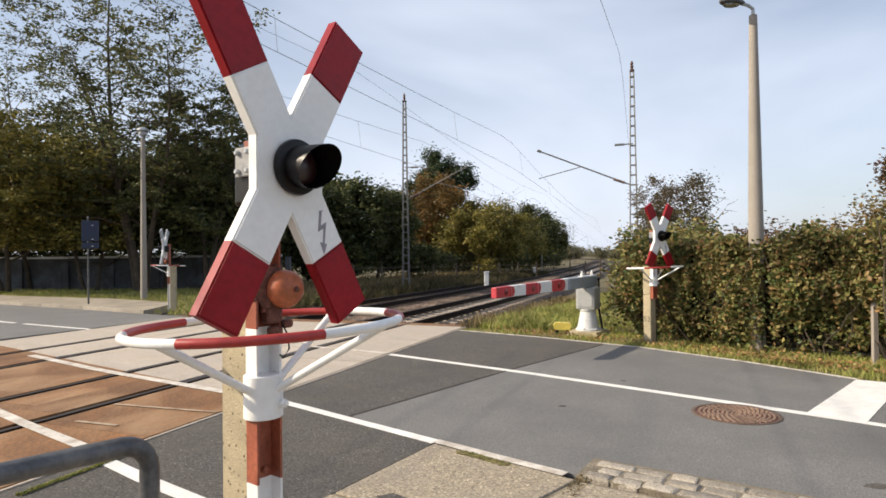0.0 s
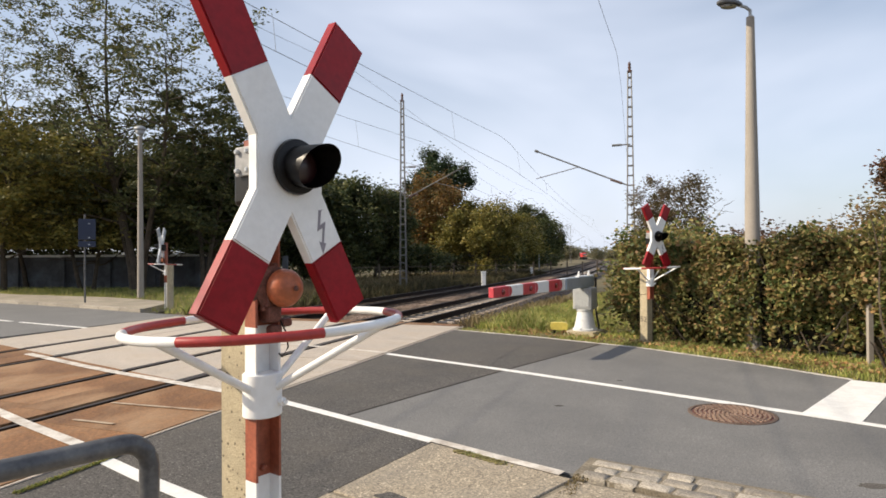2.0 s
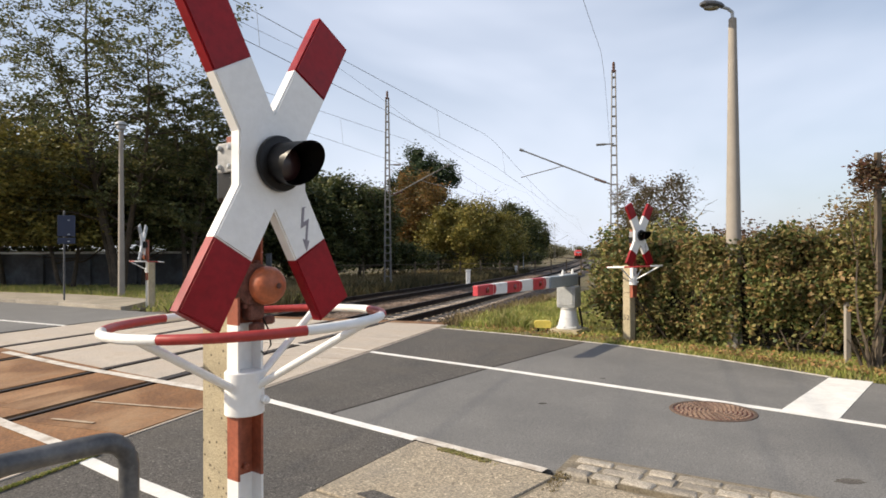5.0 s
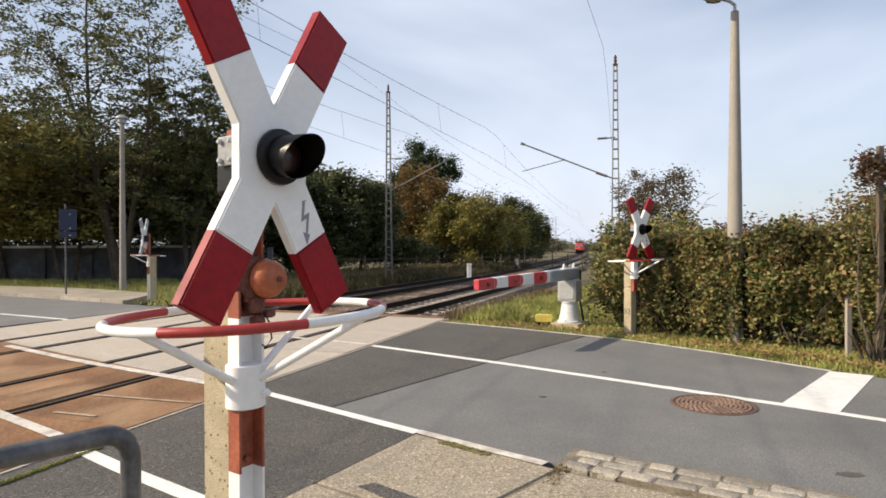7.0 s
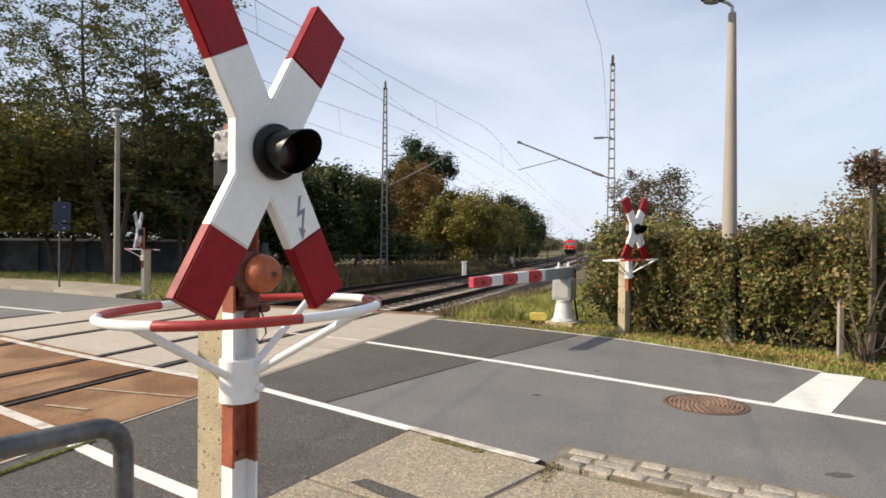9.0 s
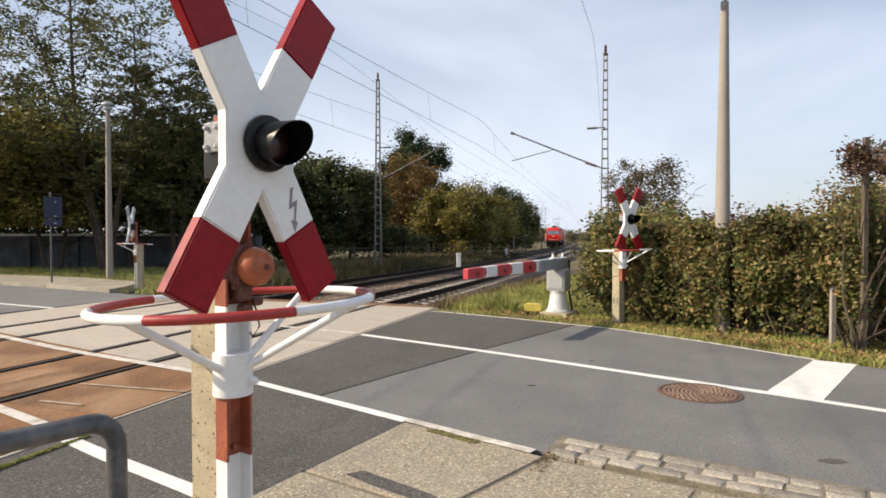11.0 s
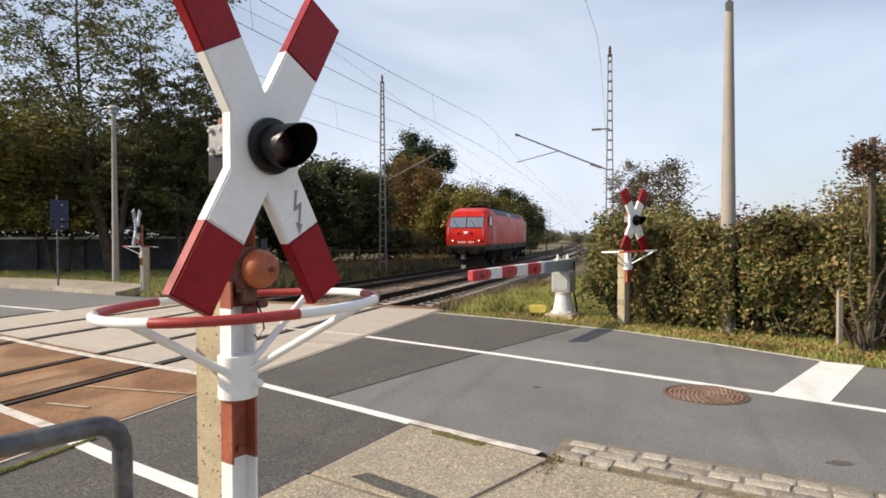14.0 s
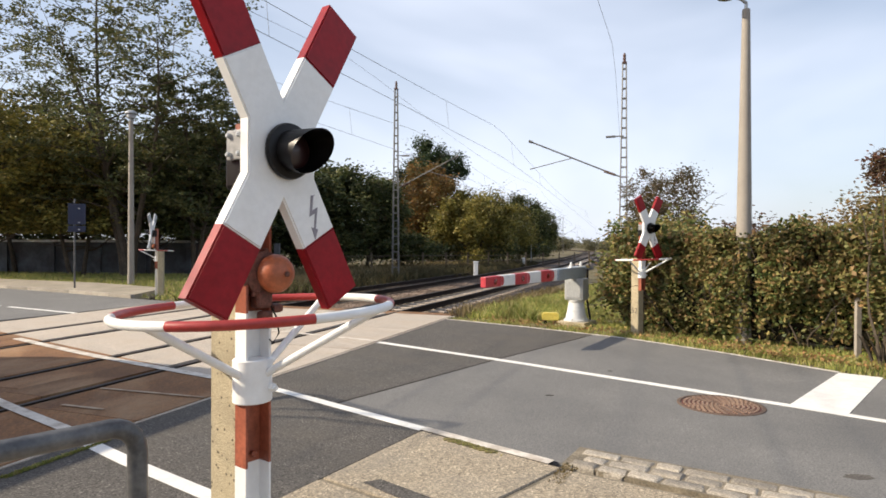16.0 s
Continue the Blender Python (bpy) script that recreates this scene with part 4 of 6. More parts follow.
# ---- barrier ----
def barrier():
    t = thing("half_barrier", "closed half barrier with red and white boom on grey pedestal", "barrier", pose(2.77, 13.71, -0.04, 0, 0, -121.5))
    # +x runs along the boom, away from the drive
    bm = bmesh.new()
    prism(bm, [(-0.42, -0.36), (0.40, -0.33), (0.42, 0.35), (-0.38, 0.38)], -0.2, 0.10)
    bmesh.ops.bevel(bm, geom=[e for e in bm.edges if all(v.co.z > 0 for v in e.verts)], offset=0.04, segments=2, affect="EDGES")
    part("foundation", bm, M_POSTCONC, t, "rough concrete foundation block")
    bm = bmesh.new()
    lathe(bm, [(0.265, 0.10), (0.265, 0.13), (0.235, 0.15), (0.20, 0.30), (0.165, 0.50), (0.185, 0.53), (0.185, 0.56)], 28)
    smooth(part("pedestal", bm, M_PEDESTAL, t, "flared light grey pedestal"))
    for k in range(6):
        bm = bmesh.new()
        lathe(bm, [(0.018, 0.13), (0.018, 0.15), (0.01, 0.16)], 6, Matrix.Translation((0.25 * math.cos(k * 1.047), 0.25 * math.sin(k * 1.047), 0)))
        part("bolt", bm, M_ZINC, t)
    bm = bmesh.new()
    box(bm, (-0.02, 0, 0.79), (0.40, 0.42, 0.47), None, 0.03)
    drive = part("drive_box", bm, M_DRIVE, t, "pale grey drive housing")
    bm = bmesh.new()
    box(bm, (0.185, 0.0, 0.79), (0.016, 0.33, 0.36), None, 0.006)
    part("cover_plate", bm, M_DRIVE, drive)
    for y in (-0.13, 0.13):
        for z in (0.65, 0.93):
            bm = bmesh.new()
            lathe(bm, [(0.014, 0.0), (0.014, 0.012), (0.008, 0.016)], 6, Matrix.Translation((0.19, y, z)) @ Matrix.Rotation(radians(90), 4, "Y"))
            part("bolt", bm, M_ZINC, drive)
    bm = bmesh.new()
    box(bm, (0.425, 0.0, 1.15), (1.63, 0.17, 0.235), None, 0.015)
    part("boom_holder", bm, M_GREYBLUE, t, "blue-grey steel boom holder")
    for x in (-0.30, 0.30):
        bm = bmesh.new()
        tube(bm, [(x, 0, 1.26), (x, 0, 1.32), (x + 0.04, 0, 1.37), (x + 0.08, 0, 1.32), (x + 0.08, 0, 1.26)], 0.018, 6)
        part("lifting_eye", bm, M_WHITE, t)
    bm = bmesh.new()
    box(bm, (0.0, 0, 1.275), (0.9, 0.10, 0.02), None, 0.004)
    part("top_strip", bm, M_WHITE, t)
    bm = bmesh.new()
    tube(bm, [(-0.36, 0.12, 1.22), (-0.37, 0.12, 0.9), (-0.34, 0.12, 0.55), (-0.34, 0.2, 0.1)], 0.025, 8)
    part("conduit", bm, M_BLACK, t)
    edges = [1.20, 1.50, 2.05, 2.66, 3.18, 3.72, 4.27]

    def deep(x):
        return 0.235 - 0.065 * (x - 1.2) / 3.07

    boom = None
    for i in range(6):
        x0, x1 = edges[i], edges[i + 1]
        bm = bmesh.new()
        box(bm, ((x0 + x1) / 2, 0, 1.15), (x1 - x0, 0.10, 0.2), None, 0.012)
        for v in bm.verts:
            v.co.z = 1.15 + (v.co.z - 1.15) * deep(v.co.x) / 0.2
        material = M_WHITE if i % 2 == 0 else M_BOOMRED
        if boom is None:
            boom = part("boom", bm, material, t, "red and white banded boom")
        else:
            part("boom_section", bm, material, boom)
    # the red foil ends in half rounds over the white
    for x in (1.50, 2.66, 3.72):
        for side in (-1, 1):
            bm = bmesh.new()
            h = deep(x) * 0.46
            prism(bm, [(x - 0.10 * math.cos(radians(-90 + 180 * k / 12)), 1.15 + h * math.sin(radians(-90 + 180 * k / 12))) for k in range(13)], 0.0, 0.002, Matrix.Translation((0, side * 0.051 + 0.001, 0)) @ Matrix.Rotation(radians(90), 4, "X"))
            part("foil_edge", bm, M_BOOMRED, boom)
    for x in (1.72, 2.88, 3.95):
        for side in (-1, 1):
            bm = bmesh.new()
            lathe(bm, [(0.05, 0), (0.05, 0.012), (0.03, 0.025), (0.0, 0.028)], 16, Matrix.Translation((x, side * 0.05, 1.15)) @ Matrix.Rotation(radians(-90 * side), 4, "X"))
            part("reflector", bm, M_LENS, boom, "dark red reflector")


# ---- overhead line ----
def lattice_mast(name, x, y, height, rz, arm_len, arm_z, label, step=0.42, w0=0.36, w1=0.14, arm=True):
    t = thing(name, label, "catenary mast", pose(x, y, (fall(x, y) if y > 50 else 0) - 0.1, 0, 0, rz), "catenary masts")
    bm = bmesh.new()
    for sx in (-1, 1):
        for sy in (-1, 1):
            tube(bm, [(sx * w0 / 2, sy * 0.09, 0), (sx * w1 / 2, sy * 0.07, height - 0.45)], 0.024, 4)
    part("mast_leg", bm, M_LATTICE, t)
    z = 0.5
    while z < height - 0.5:
        w = w0 + (w1 - w0) * z / height
        for sy in (-1, 1):
            bm = bmesh.new()
            box(bm, (0, sy * 0.09, z), (w, 0.012, 0.05))
            part("batten", bm, M_LATTICE, t)
        z += step
    bm = bmesh.new()
    box(bm, (0, 0, height - 0.42), (w1 + 0.06, 0.2, 0.06))
    lathe(bm, [(0.03, height - 0.42), (0.07, height - 0.36), (0.05, height - 0.30), (0.075, height - 0.24), (0.05, height - 0.18), (0.07, height - 0.12), (0.03, height)], 12)
    part("insulator", bm, M_PORCELAIN, t)
    if arm:
        bm = bmesh.new()
        tube(bm, [(-0.1, 0, arm_z - 1.1), (-arm_len, 0, arm_z + 0.50)], 0.032, 8)
        tube(bm, [(-arm_len, 0, arm_z + 0.50), (-arm_len - 0.15, 0, arm_z + 0.56)], 0.06, 8)
        part("cantilever_tube", bm, M_LATTICE, t)
        bm = bmesh.new()
        tube(bm, [(-arm_len * 0.55, 0, arm_z - 0.23), (-arm_len - 0.1, 0.05, arm_z - 0.68)], 0.02, 6)
        part("steady_arm", bm, M_LATTICE, t)
        bm = bmesh.new()
        ribs = [(0.04 + 0.03 * (k % 2), 0.05 * k) for k in range(11)]
        lathe(bm, ribs, 10, Matrix.Translation((-0.35, 0, arm_z - 1.0)) @ Matrix.Rotation(radians(-69.5), 4, "Y"))
        part("insulator", bm, M_PORCELAIN, t)
        bm = bmesh.new()
        tube(bm, [(0, 0, arm_z + 0.66), (-0.75, 0, arm_z + 0.64)], 0.03, 6)
        tube(bm, [(-0.35, 0, arm_z + 0.65), (-0.75, 0, arm_z + 0.64)], 0.05, 8)
        part("stub_arm", bm, M_LATTICE, t)
    return t


def wires():
    def run(name, pts, r, label):
        bm = bmesh.new()
        tube(bm, pts, r, 5)
        single(name, bm, M_WIRE, label, "overhead wire")

    spans = [-34, 27.0, 88, 150, 210]
    for k, c in enumerate(TRACKS):
        low, high = [], []
        ss = [-34 + 2.0 * i for i in range(123)]

        def sag(s):
            for a, b in zip(spans, spans[1:]):
                if a <= s <= b:
                    u = (s - a) / (b - a)
                    return 4 * u * (1 - u)
            return 0

        def strung(s, lat, z):
            """A wire runs straight from mast to mast."""
            for a, b in zip(spans, spans[1:]):
                if a <= s <= b:
                    return on_track(a, lat, z).lerp(on_track(b, lat, z), (s - a) / (b - a))
            return on_track(s, lat, z)

        for s in ss:
            zig = 0.25 * math.sin(s / 61 * math.pi)
            low.append(strung(s, c + zig, 5.66))
            high.append(strung(s, c + zig * 0.5, 6.92 - 0.75 * sag(s)))
        run("contact_wire", low, 0.0065, "thin overhead contact wire above the track")
        run("messenger_wire", high, 0.0065, "sagging messenger wire above the contact wire")
        bm = bmesh.new()
        for i in range(2, len(ss), 5):
            tube(bm, [low[i], high[i]], 0.004, 4)
        single("dropper_wires", bm, M_WIRE, "thin dropper wires of the overhead line", "overhead wire", kind="stuff")
    for lat, z, sag_depth in ((-14.0, 10.45, 0.9), (-2.1, 9.9, 0.8)):
        pts = []
        for i in range(62):
            s = -34 + 4.0 * i
            u = ((s + 34) % 61) / 61
            if s > 149:
                break
            a = s - 61 * u
            pts.append(on_track(a, lat, z - sag_depth * 4 * u * (1 - u)).lerp(on_track(a + 61, lat, z - sag_depth * 4 * u * (1 - u)), u))
        run("feeder_wire", pts, 0.007, "feeder wire running from mast to mast")


barrier()
lattice_mast("catenary_mast", 7.45, 27.0, 10.0, -12, 3.9, 5.80, "slender steel lattice catenary mast with cantilever arm")
lattice_mast("catenary_mast", -2.93, 34.1, 10.6, 168, 3.3, 5.9, "slender steel lattice catenary mast beyond far track")
wires()


# ---- lamps, posts, small equipment ----
def street_lamp(x, y, h, rz, label, r0, r1, reach):
    t = thing("street_lamp", label, "street lamp", pose(x, y, -0.05, 0, 0, rz), "street lamps")
    bm = bmesh.new()
    lathe(bm, [(r0, 0), (r0 * 0.97, 0.5), (r0 * 0.8, h * 0.45), (r1, h - 0.02), (r1 * 0.6, h)], 20)
    smooth(part("pole", bm, M_LAMPCONC, t))
    bm = bmesh.new()
    tube(bm, [(0, 0, h - 0.05), (0, 0, h + 0.10), (-0.10, 0, h + 0.16), (-0.22, 0, h + 0.18)], 0.03, 8)
    part("bracket", bm, M_ZINC, t)
    bm = bmesh.new()
    prof = [(-0.18, 0.035, 0.035), (-0.26, 0.07, 0.07), (-0.42, 0.11, 0.085), (-0.58, 0.10, 0.075), (-0.66 - reach, 0.03, 0.03)]
    rings = []
    for px, hw, hh in prof:
        rings.append([bm.verts.new((px, hw * math.cos(a), h + 0.19 + (hh * 1.1 if math.sin(a) > 0 else hh * 0.5) * math.sin(a))) for a in [2 * math.pi * k / 14 for k in range(14)]])
    for a, b in zip(rings, rings[1:]):
        for k in range(14):
            bm.faces.new((a[k], a[(k + 1) % 14], b[(k + 1) % 14], b[k]))
    bm.faces.new(rings[0])
    bm.faces.new(rings[-1][::-1])
    bmesh.ops.recalc_face_normals(bm, faces=bm.faces)
    smooth(part("lamp_head", bm, M_TUBE, t, "cobra-style lamp head"))
    bm = bmesh.new()
    lathe(bm, [(0.02, -0.05), (0.08, -0.03), (0.095, 0.0), (0.02, 0.01)], 16, Matrix.Translation((-0.44, 0, h + 0.15)) @ Matrix.Diagonal((1.7, 1, 1, 1)))
    smooth(part("lens", bm, M_GLASS, t))
    return t


street_lamp(5.33, 11.43, 6.05, 12, "tall tapering concrete street lamp rising from the hedge", 0.15, 0.068, 0.0)


def globe_lamp(x, y, h):
    t = thing("street_lamp", "slim concrete street lamp with a small round head", "street lamp", pose(x, y, -0.05), "street lamps")
    bm = bmesh.new()
    lathe(bm, [(0.135, 0), (0.13, 0.5), (0.11, h * 0.5), (0.085, h - 0.02), (0.05, h)], 18)
    smooth(part("pole", bm, M_LAMPCONC, t))
    bm = bmesh.new()
    lathe(bm, [(0.05, h - 0.02), (0.06, h + 0.06), (0.16, h + 0.10), (0.18, h + 0.20), (0.14, h + 0.28)], 18)
    smooth(part("bowl", bm, M_GREYCAST, t, "grey lamp bowl"))
    bm = bmesh.new()
    lathe(bm, [(0.23, h + 0.27), (0.25, h + 0.29), (0.22, h + 0.36), (0.12, h + 0.42), (0.0, h + 0.44)], 18)
    smooth(part("cap", bm, M_ZINC, t, "pale domed cap"))


globe_lamp(-13.14, 25.75, 6.75)


def blue_sign():
    t = thing("road_sign", "dark blue road sign on a thin grey post", "road sign", pose(-13.42, 22.32, -0.05, 0, 0, 20))
    bm = bmesh.new()
    tube(bm, [(0, 0, 0), (0, 0, 3.3)], 0.032, 10)
    smooth(part("post", bm, M_TUBE, t))
    for z, hh in ((2.75, 0.75), (2.22, 0.22)):
        bm = bmesh.new()
        box(bm, (0.08, -0.04, z), (0.56, 0.02, hh), None, 0.008)
        part("sign_plate", bm, M_SIGNBACK, t)
    for z in (2.95, 2.45, 2.2):
        bm = bmesh.new()
        box(bm, (0.15, -0.056, z), (0.07, 0.012, 0.035), None, 0.004)
        part("clamp", bm, M_ZINC, t)


def hand_rail():
    t = thing("hand_rail", "grey painted tubular hand rail beside the footpath", "hand rail", pose(-1.03, 2.06, 0.0))
    bm = bmesh.new()
    pts = [(0, 0, 0), (0, 0, 1.06)]
    d = Vector((-0.66, -0.75, 0)).normalized()
    for k in range(7):
        a = k / 6 * math.pi / 2
        pts.append(tuple(d * (0.085 * (1 - math.cos(a))) + Vector((0, 0, 1.06 + 0.085 * math.sin(a)))))
    pts += [tuple(d * 0.5 + Vector((0, 0, 1.145))), tuple(d * 1.6 + Vector((0, 0, 1.145)))]
    for k in range(1, 7):
        a = k / 6 * math.pi / 2
        pts.append(tuple(d * (1.6 + 0.085 * math.sin(a)) + Vector((0, 0, 1.06 + 0.085 * math.cos(a)))))
    pts.append(tuple(d * 1.685))
    tube(bm, pts, 0.032, 14)
    smooth(part("tube", bm, M_TUBE, t), 60)
    bm = bmesh.new()
    tube(bm, [d * 0.0 + Vector((0, 0, 0.55)), d * 1.68 + Vector((0, 0, 0.55))], 0.02, 10)
    smooth(part("cross_bar", bm, M_TUBE, t), 60)


def yellow_box():
    t = thing("track_box", "small yellow trackside box lying in the grass", "trackside box", pose(2.25, 14.0, 0.0, 0, 0, -8))
    bm = bmesh.new()
    prism(bm, [(-0.17, 0.03), (0.18, 0.03), (0.20, 0.16), (0.15, 0.20), (-0.16, 0.20), (-0.19, 0.16)], -0.09, 0.09, Matrix.Rotation(radians(90), 4, "X"))
    bmesh.ops.bevel(bm, geom=bm.edges[:], offset=0.015, segments=2, affect="EDGES")
    part("body", bm, M_YELLOW, t)
    for x in (-0.1, 0.12):
        bm = bmesh.new()
        box(bm, (x, 0, -0.01), (0.06, 0.2, 0.09), None, 0.008)
        part("foot", bm, M_UNDER, t)


def wall_far():
    bm = bmesh.new()
    a, b = Vector((-40, 35.0, 0)), Vector((-11.0, 38.5, 0))
    d = (b - a).normalized()
    n = Vector((-d.y, d.x, 0))
    prism(bm, [tuple((p + n * k)[:2]) for p, k in ((a, 0), (b, 0), (b, 0.2), (a, 0.2))], -0.2, 1.66)
    wall = single("boundary_wall", bm, M_PLASTER, "low grey boundary wall with faded paint marks", "wall", kind="structure")
    bm = bmesh.new()
    prism(bm, [tuple((p + n * k)[:2]) for p, k in ((a, -0.06), (b, -0.06), (b, 0.26), (a, 0.26))], 1.664, 1.80)
    part("wall_coping", bm, M_WHITE, wall, "white coping")
    for i in range(12):
        p = a + d * (2.6 * i + 1)
        bm = bmesh.new()
        box(bm, (p.x, p.y, 0.75), (0.3, 0.34, 1.82), None, 0.01)
        part("pilaster", bm, M_PLASTER, wall)


def far_pavement():
    bm = bmesh.new()
    prism(bm, [(-34, 32.4), (-16.05, 22.85), (-12.69, 21.05), (-9.9, 19.5), (-10.3, 22.6), (-14.29, 25.2), (-19.46, 27.3), (-36, 37)], -0.2, 0.06)
    single("pavement", bm, M_SOIL, "sandy gravel footpath beyond the road", "pavement", kind="structure")
    kerb = thing("kerb", "pale stone kerb along the far road", "kerb", kind="structure")
    pts = [Vector((-34, 32.2, 0)), Vector((-16.05, 22.7, 0)), Vector((-12.69, 20.89, 0)), Vector((-9.74, 19.2, 0))]
    for p, q in zip(pts, pts[1:]):
        n = max(1, int((q - p).length))
        for i in range(n):
            u, v = p.lerp(q, i / n), p.lerp(q, (i + 1) / n)
            bm = bmesh.new()
            box(bm, (0, 0, 0), ((v - u).length - 0.015, 0.14, 0.24), None, 0.012)
            ob = part("kerbstone", bm, M_COBBLE, kerb)
            m = (u + v) / 2
            ob.matrix_basis = pose(m.x, m.y, -0.02, 0, 0, math.degrees(math.atan2(v.y - u.y, v.x - u.x)))


def trackside():
    for x, y, h in ((1.68, 39.8, 0.72), (7.2, 60.5, 0.62)):
        bm = bmesh.new()
        box(bm, (0, 0, h / 2 - 0.2), (0.28, 0.22, h + 0.3), None, 0.03)
        box(bm, (0, 0, h - 0.02), (0.34, 0.28, 0.06), None, 0.012)
        single("marker_box", bm, M_WHITE, "white trackside cabinet post beside far track", "trackside cabinet", "marker boxes", m=pose(x, y, fall(x, y)))
    t = thing("railway_signal", "slim railway signal post before dark trees", "railway signal", pose(*on_track(80, -13.7, -0.2)))
    bm = bmesh.new()
    tube(bm, [(0, 0, 0), (0, 0, 4.0)], 0.055, 8)
    part("post", bm, M_ZINC, t)
    bm = bmesh.new()
    box(bm, (0, -0.08, 3.6), (0.30, 0.14, 0.7), None, 0.05)
    part("signal_head", bm, M_BLACK, t)
    # fence along the far side
    f = thing("field_fence", "weathered wooden post fence along the railway", "fence")
    prev = None
    for i in range(16):
        p = Vector((-9 + 1.75 * i, 41 + 1.6 * i, 0))
        p.z = fall(p.x, p.y)
        bm = bmesh.new()
        box(bm, (p.x, p.y, p.z + 0.5), (0.11, 0.11, 1.4), None, 0.01)
        part("fence_post", bm, M_WOOD, f)
        if prev is not None:
            for z in (0.55, 0.95):
                bm = bmesh.new()
                tube(bm, [(prev.x, prev.y, prev.z + z), (p.x, p.y, p.z + z)], 0.02, 4)
                part("fence_rail", bm, M_WOOD, f)
        prev = p
    for s, lat, h in ((95, -14.6, 8.8), (150, -14.6, 9.0), (210, -3.5, 9.0), (280, -14.6, 9)):
        p = on_track(s, lat)
        lattice_mast("catenary_mast", p.x, p.y, h, 168 if lat < -10 else -12, 3.0, 5.9, "distant steel catenary mast along the railway", step=0.9)
    # fence posts in the hedge
    bm = bmesh.new()
    prism(bm, [(-0.035, -0.03), (0.035, -0.035), (0.035, 0.035), (-0.035, 0.035)], -0.1, 0.98)
    single("fence_post", bm, M_LAMPCONC, "short grey concrete fence post in the hedge", "fence post", m=pose(6.46, 9.98, 0))
    bm = bmesh.new()
    prism(bm, [(-0.035, -0.035), (0.035, -0.035), (0.035, 0.035), (-0.035, 0.035)], -0.1, 3.2)
    single("wooden_post", bm, M_WOOD, "tall weathered post overgrown with creeper", "post", m=pose(6.50, 9.32, 0))


blue_sign()
hand_rail()
yellow_box()
wall_far()
far_pavement()
trackside()


# ---- locomotive ----
LH = 8.55           # half length of the body
WHEEL_R = 0.60
AXLES = (-6.3, -3.75, 3.75, 6.3)


def front_x(z):
    if z <= 1.95:
        return 0.02 + 0.22 * max(0, 1.95 - z) * 0.55
    if z <= 2.35:
        return 0.02 + 0.06 * (z - 1.95)
    return 0.044 + 0.54 * (z - 2.35)


def half_w(z):
    pts = [(1.05, 1.36), (1.45, 1.43), (2.6, 1.43), (3.15, 1.40), (3.38, 1.33), (3.62, 1.16), (3.74, 1.02), (3.78, 0.86)]
    for (z0, a), (z1, b) in zip(pts, pts[1:]):
        if z0 <= z <= z1:
            return a + (b - a) * (z - z0) / (z1 - z0)
    return 0.86


def taper(d):
    u = min(1.0, max(0.0, d / 1.7))
    return 0.875 + 0.125 * (u * (2 - u))


def nose_drop(z, d):
    """The roof falls towards the windscreens."""
    if z < 3.0 or d > 1.1:
        return 0.0
    return 0.25 * min(1.0, (z - 3.0) / 0.5) * (1 - d / 1.1) ** 1.2


def shell(levels, dists, close_front=True, close_back=True, grow=0.0):
    """Body skin between heights; dists run from the front end to the rear end."""
    bm = bmesh.new()
    total = 2 * LH
    grid = []
    for d in dists:
        row = []
        for sgn in (-1, 1):
            for z in (levels if sgn < 0 else levels[::-1]):
                fx = front_x(z)
                x = min(max(d, 0), total)
                u = x / total
                xx = -LH + fx + (total - 2 * fx) * u if x in (0, total) else (-LH + fx + x if x < LH else LH - fx - (total - x))
                hw = (half_w(z) + grow) * taper(min(x, total - x))
                row.append(bm.verts.new((xx, sgn * hw, z - nose_drop(z, min(x, total - x)))))
        grid.append(row)
    w = len(grid[0])
    for a, b in zip(grid, grid[1:]):
        for k in range(w - 1):
            bm.faces.new((a[k], a[k + 1], b[k + 1], b[k]))
    n = len(levels)
    for row, use in ((grid[0], close_front), (grid[-1], close_back)):
        if use:
            for k in range(n - 1):
                try:
                    bm.faces.new((row[k], row[k + 1], row[w - 2 - k], row[w - 1 - k]))
                except ValueError:
                    pass
    bmesh.ops.remove_doubles(bm, verts=bm.verts, dist=0.0005)
    bmesh.ops.recalc_face_normals(bm, faces=bm.faces)
    return bm


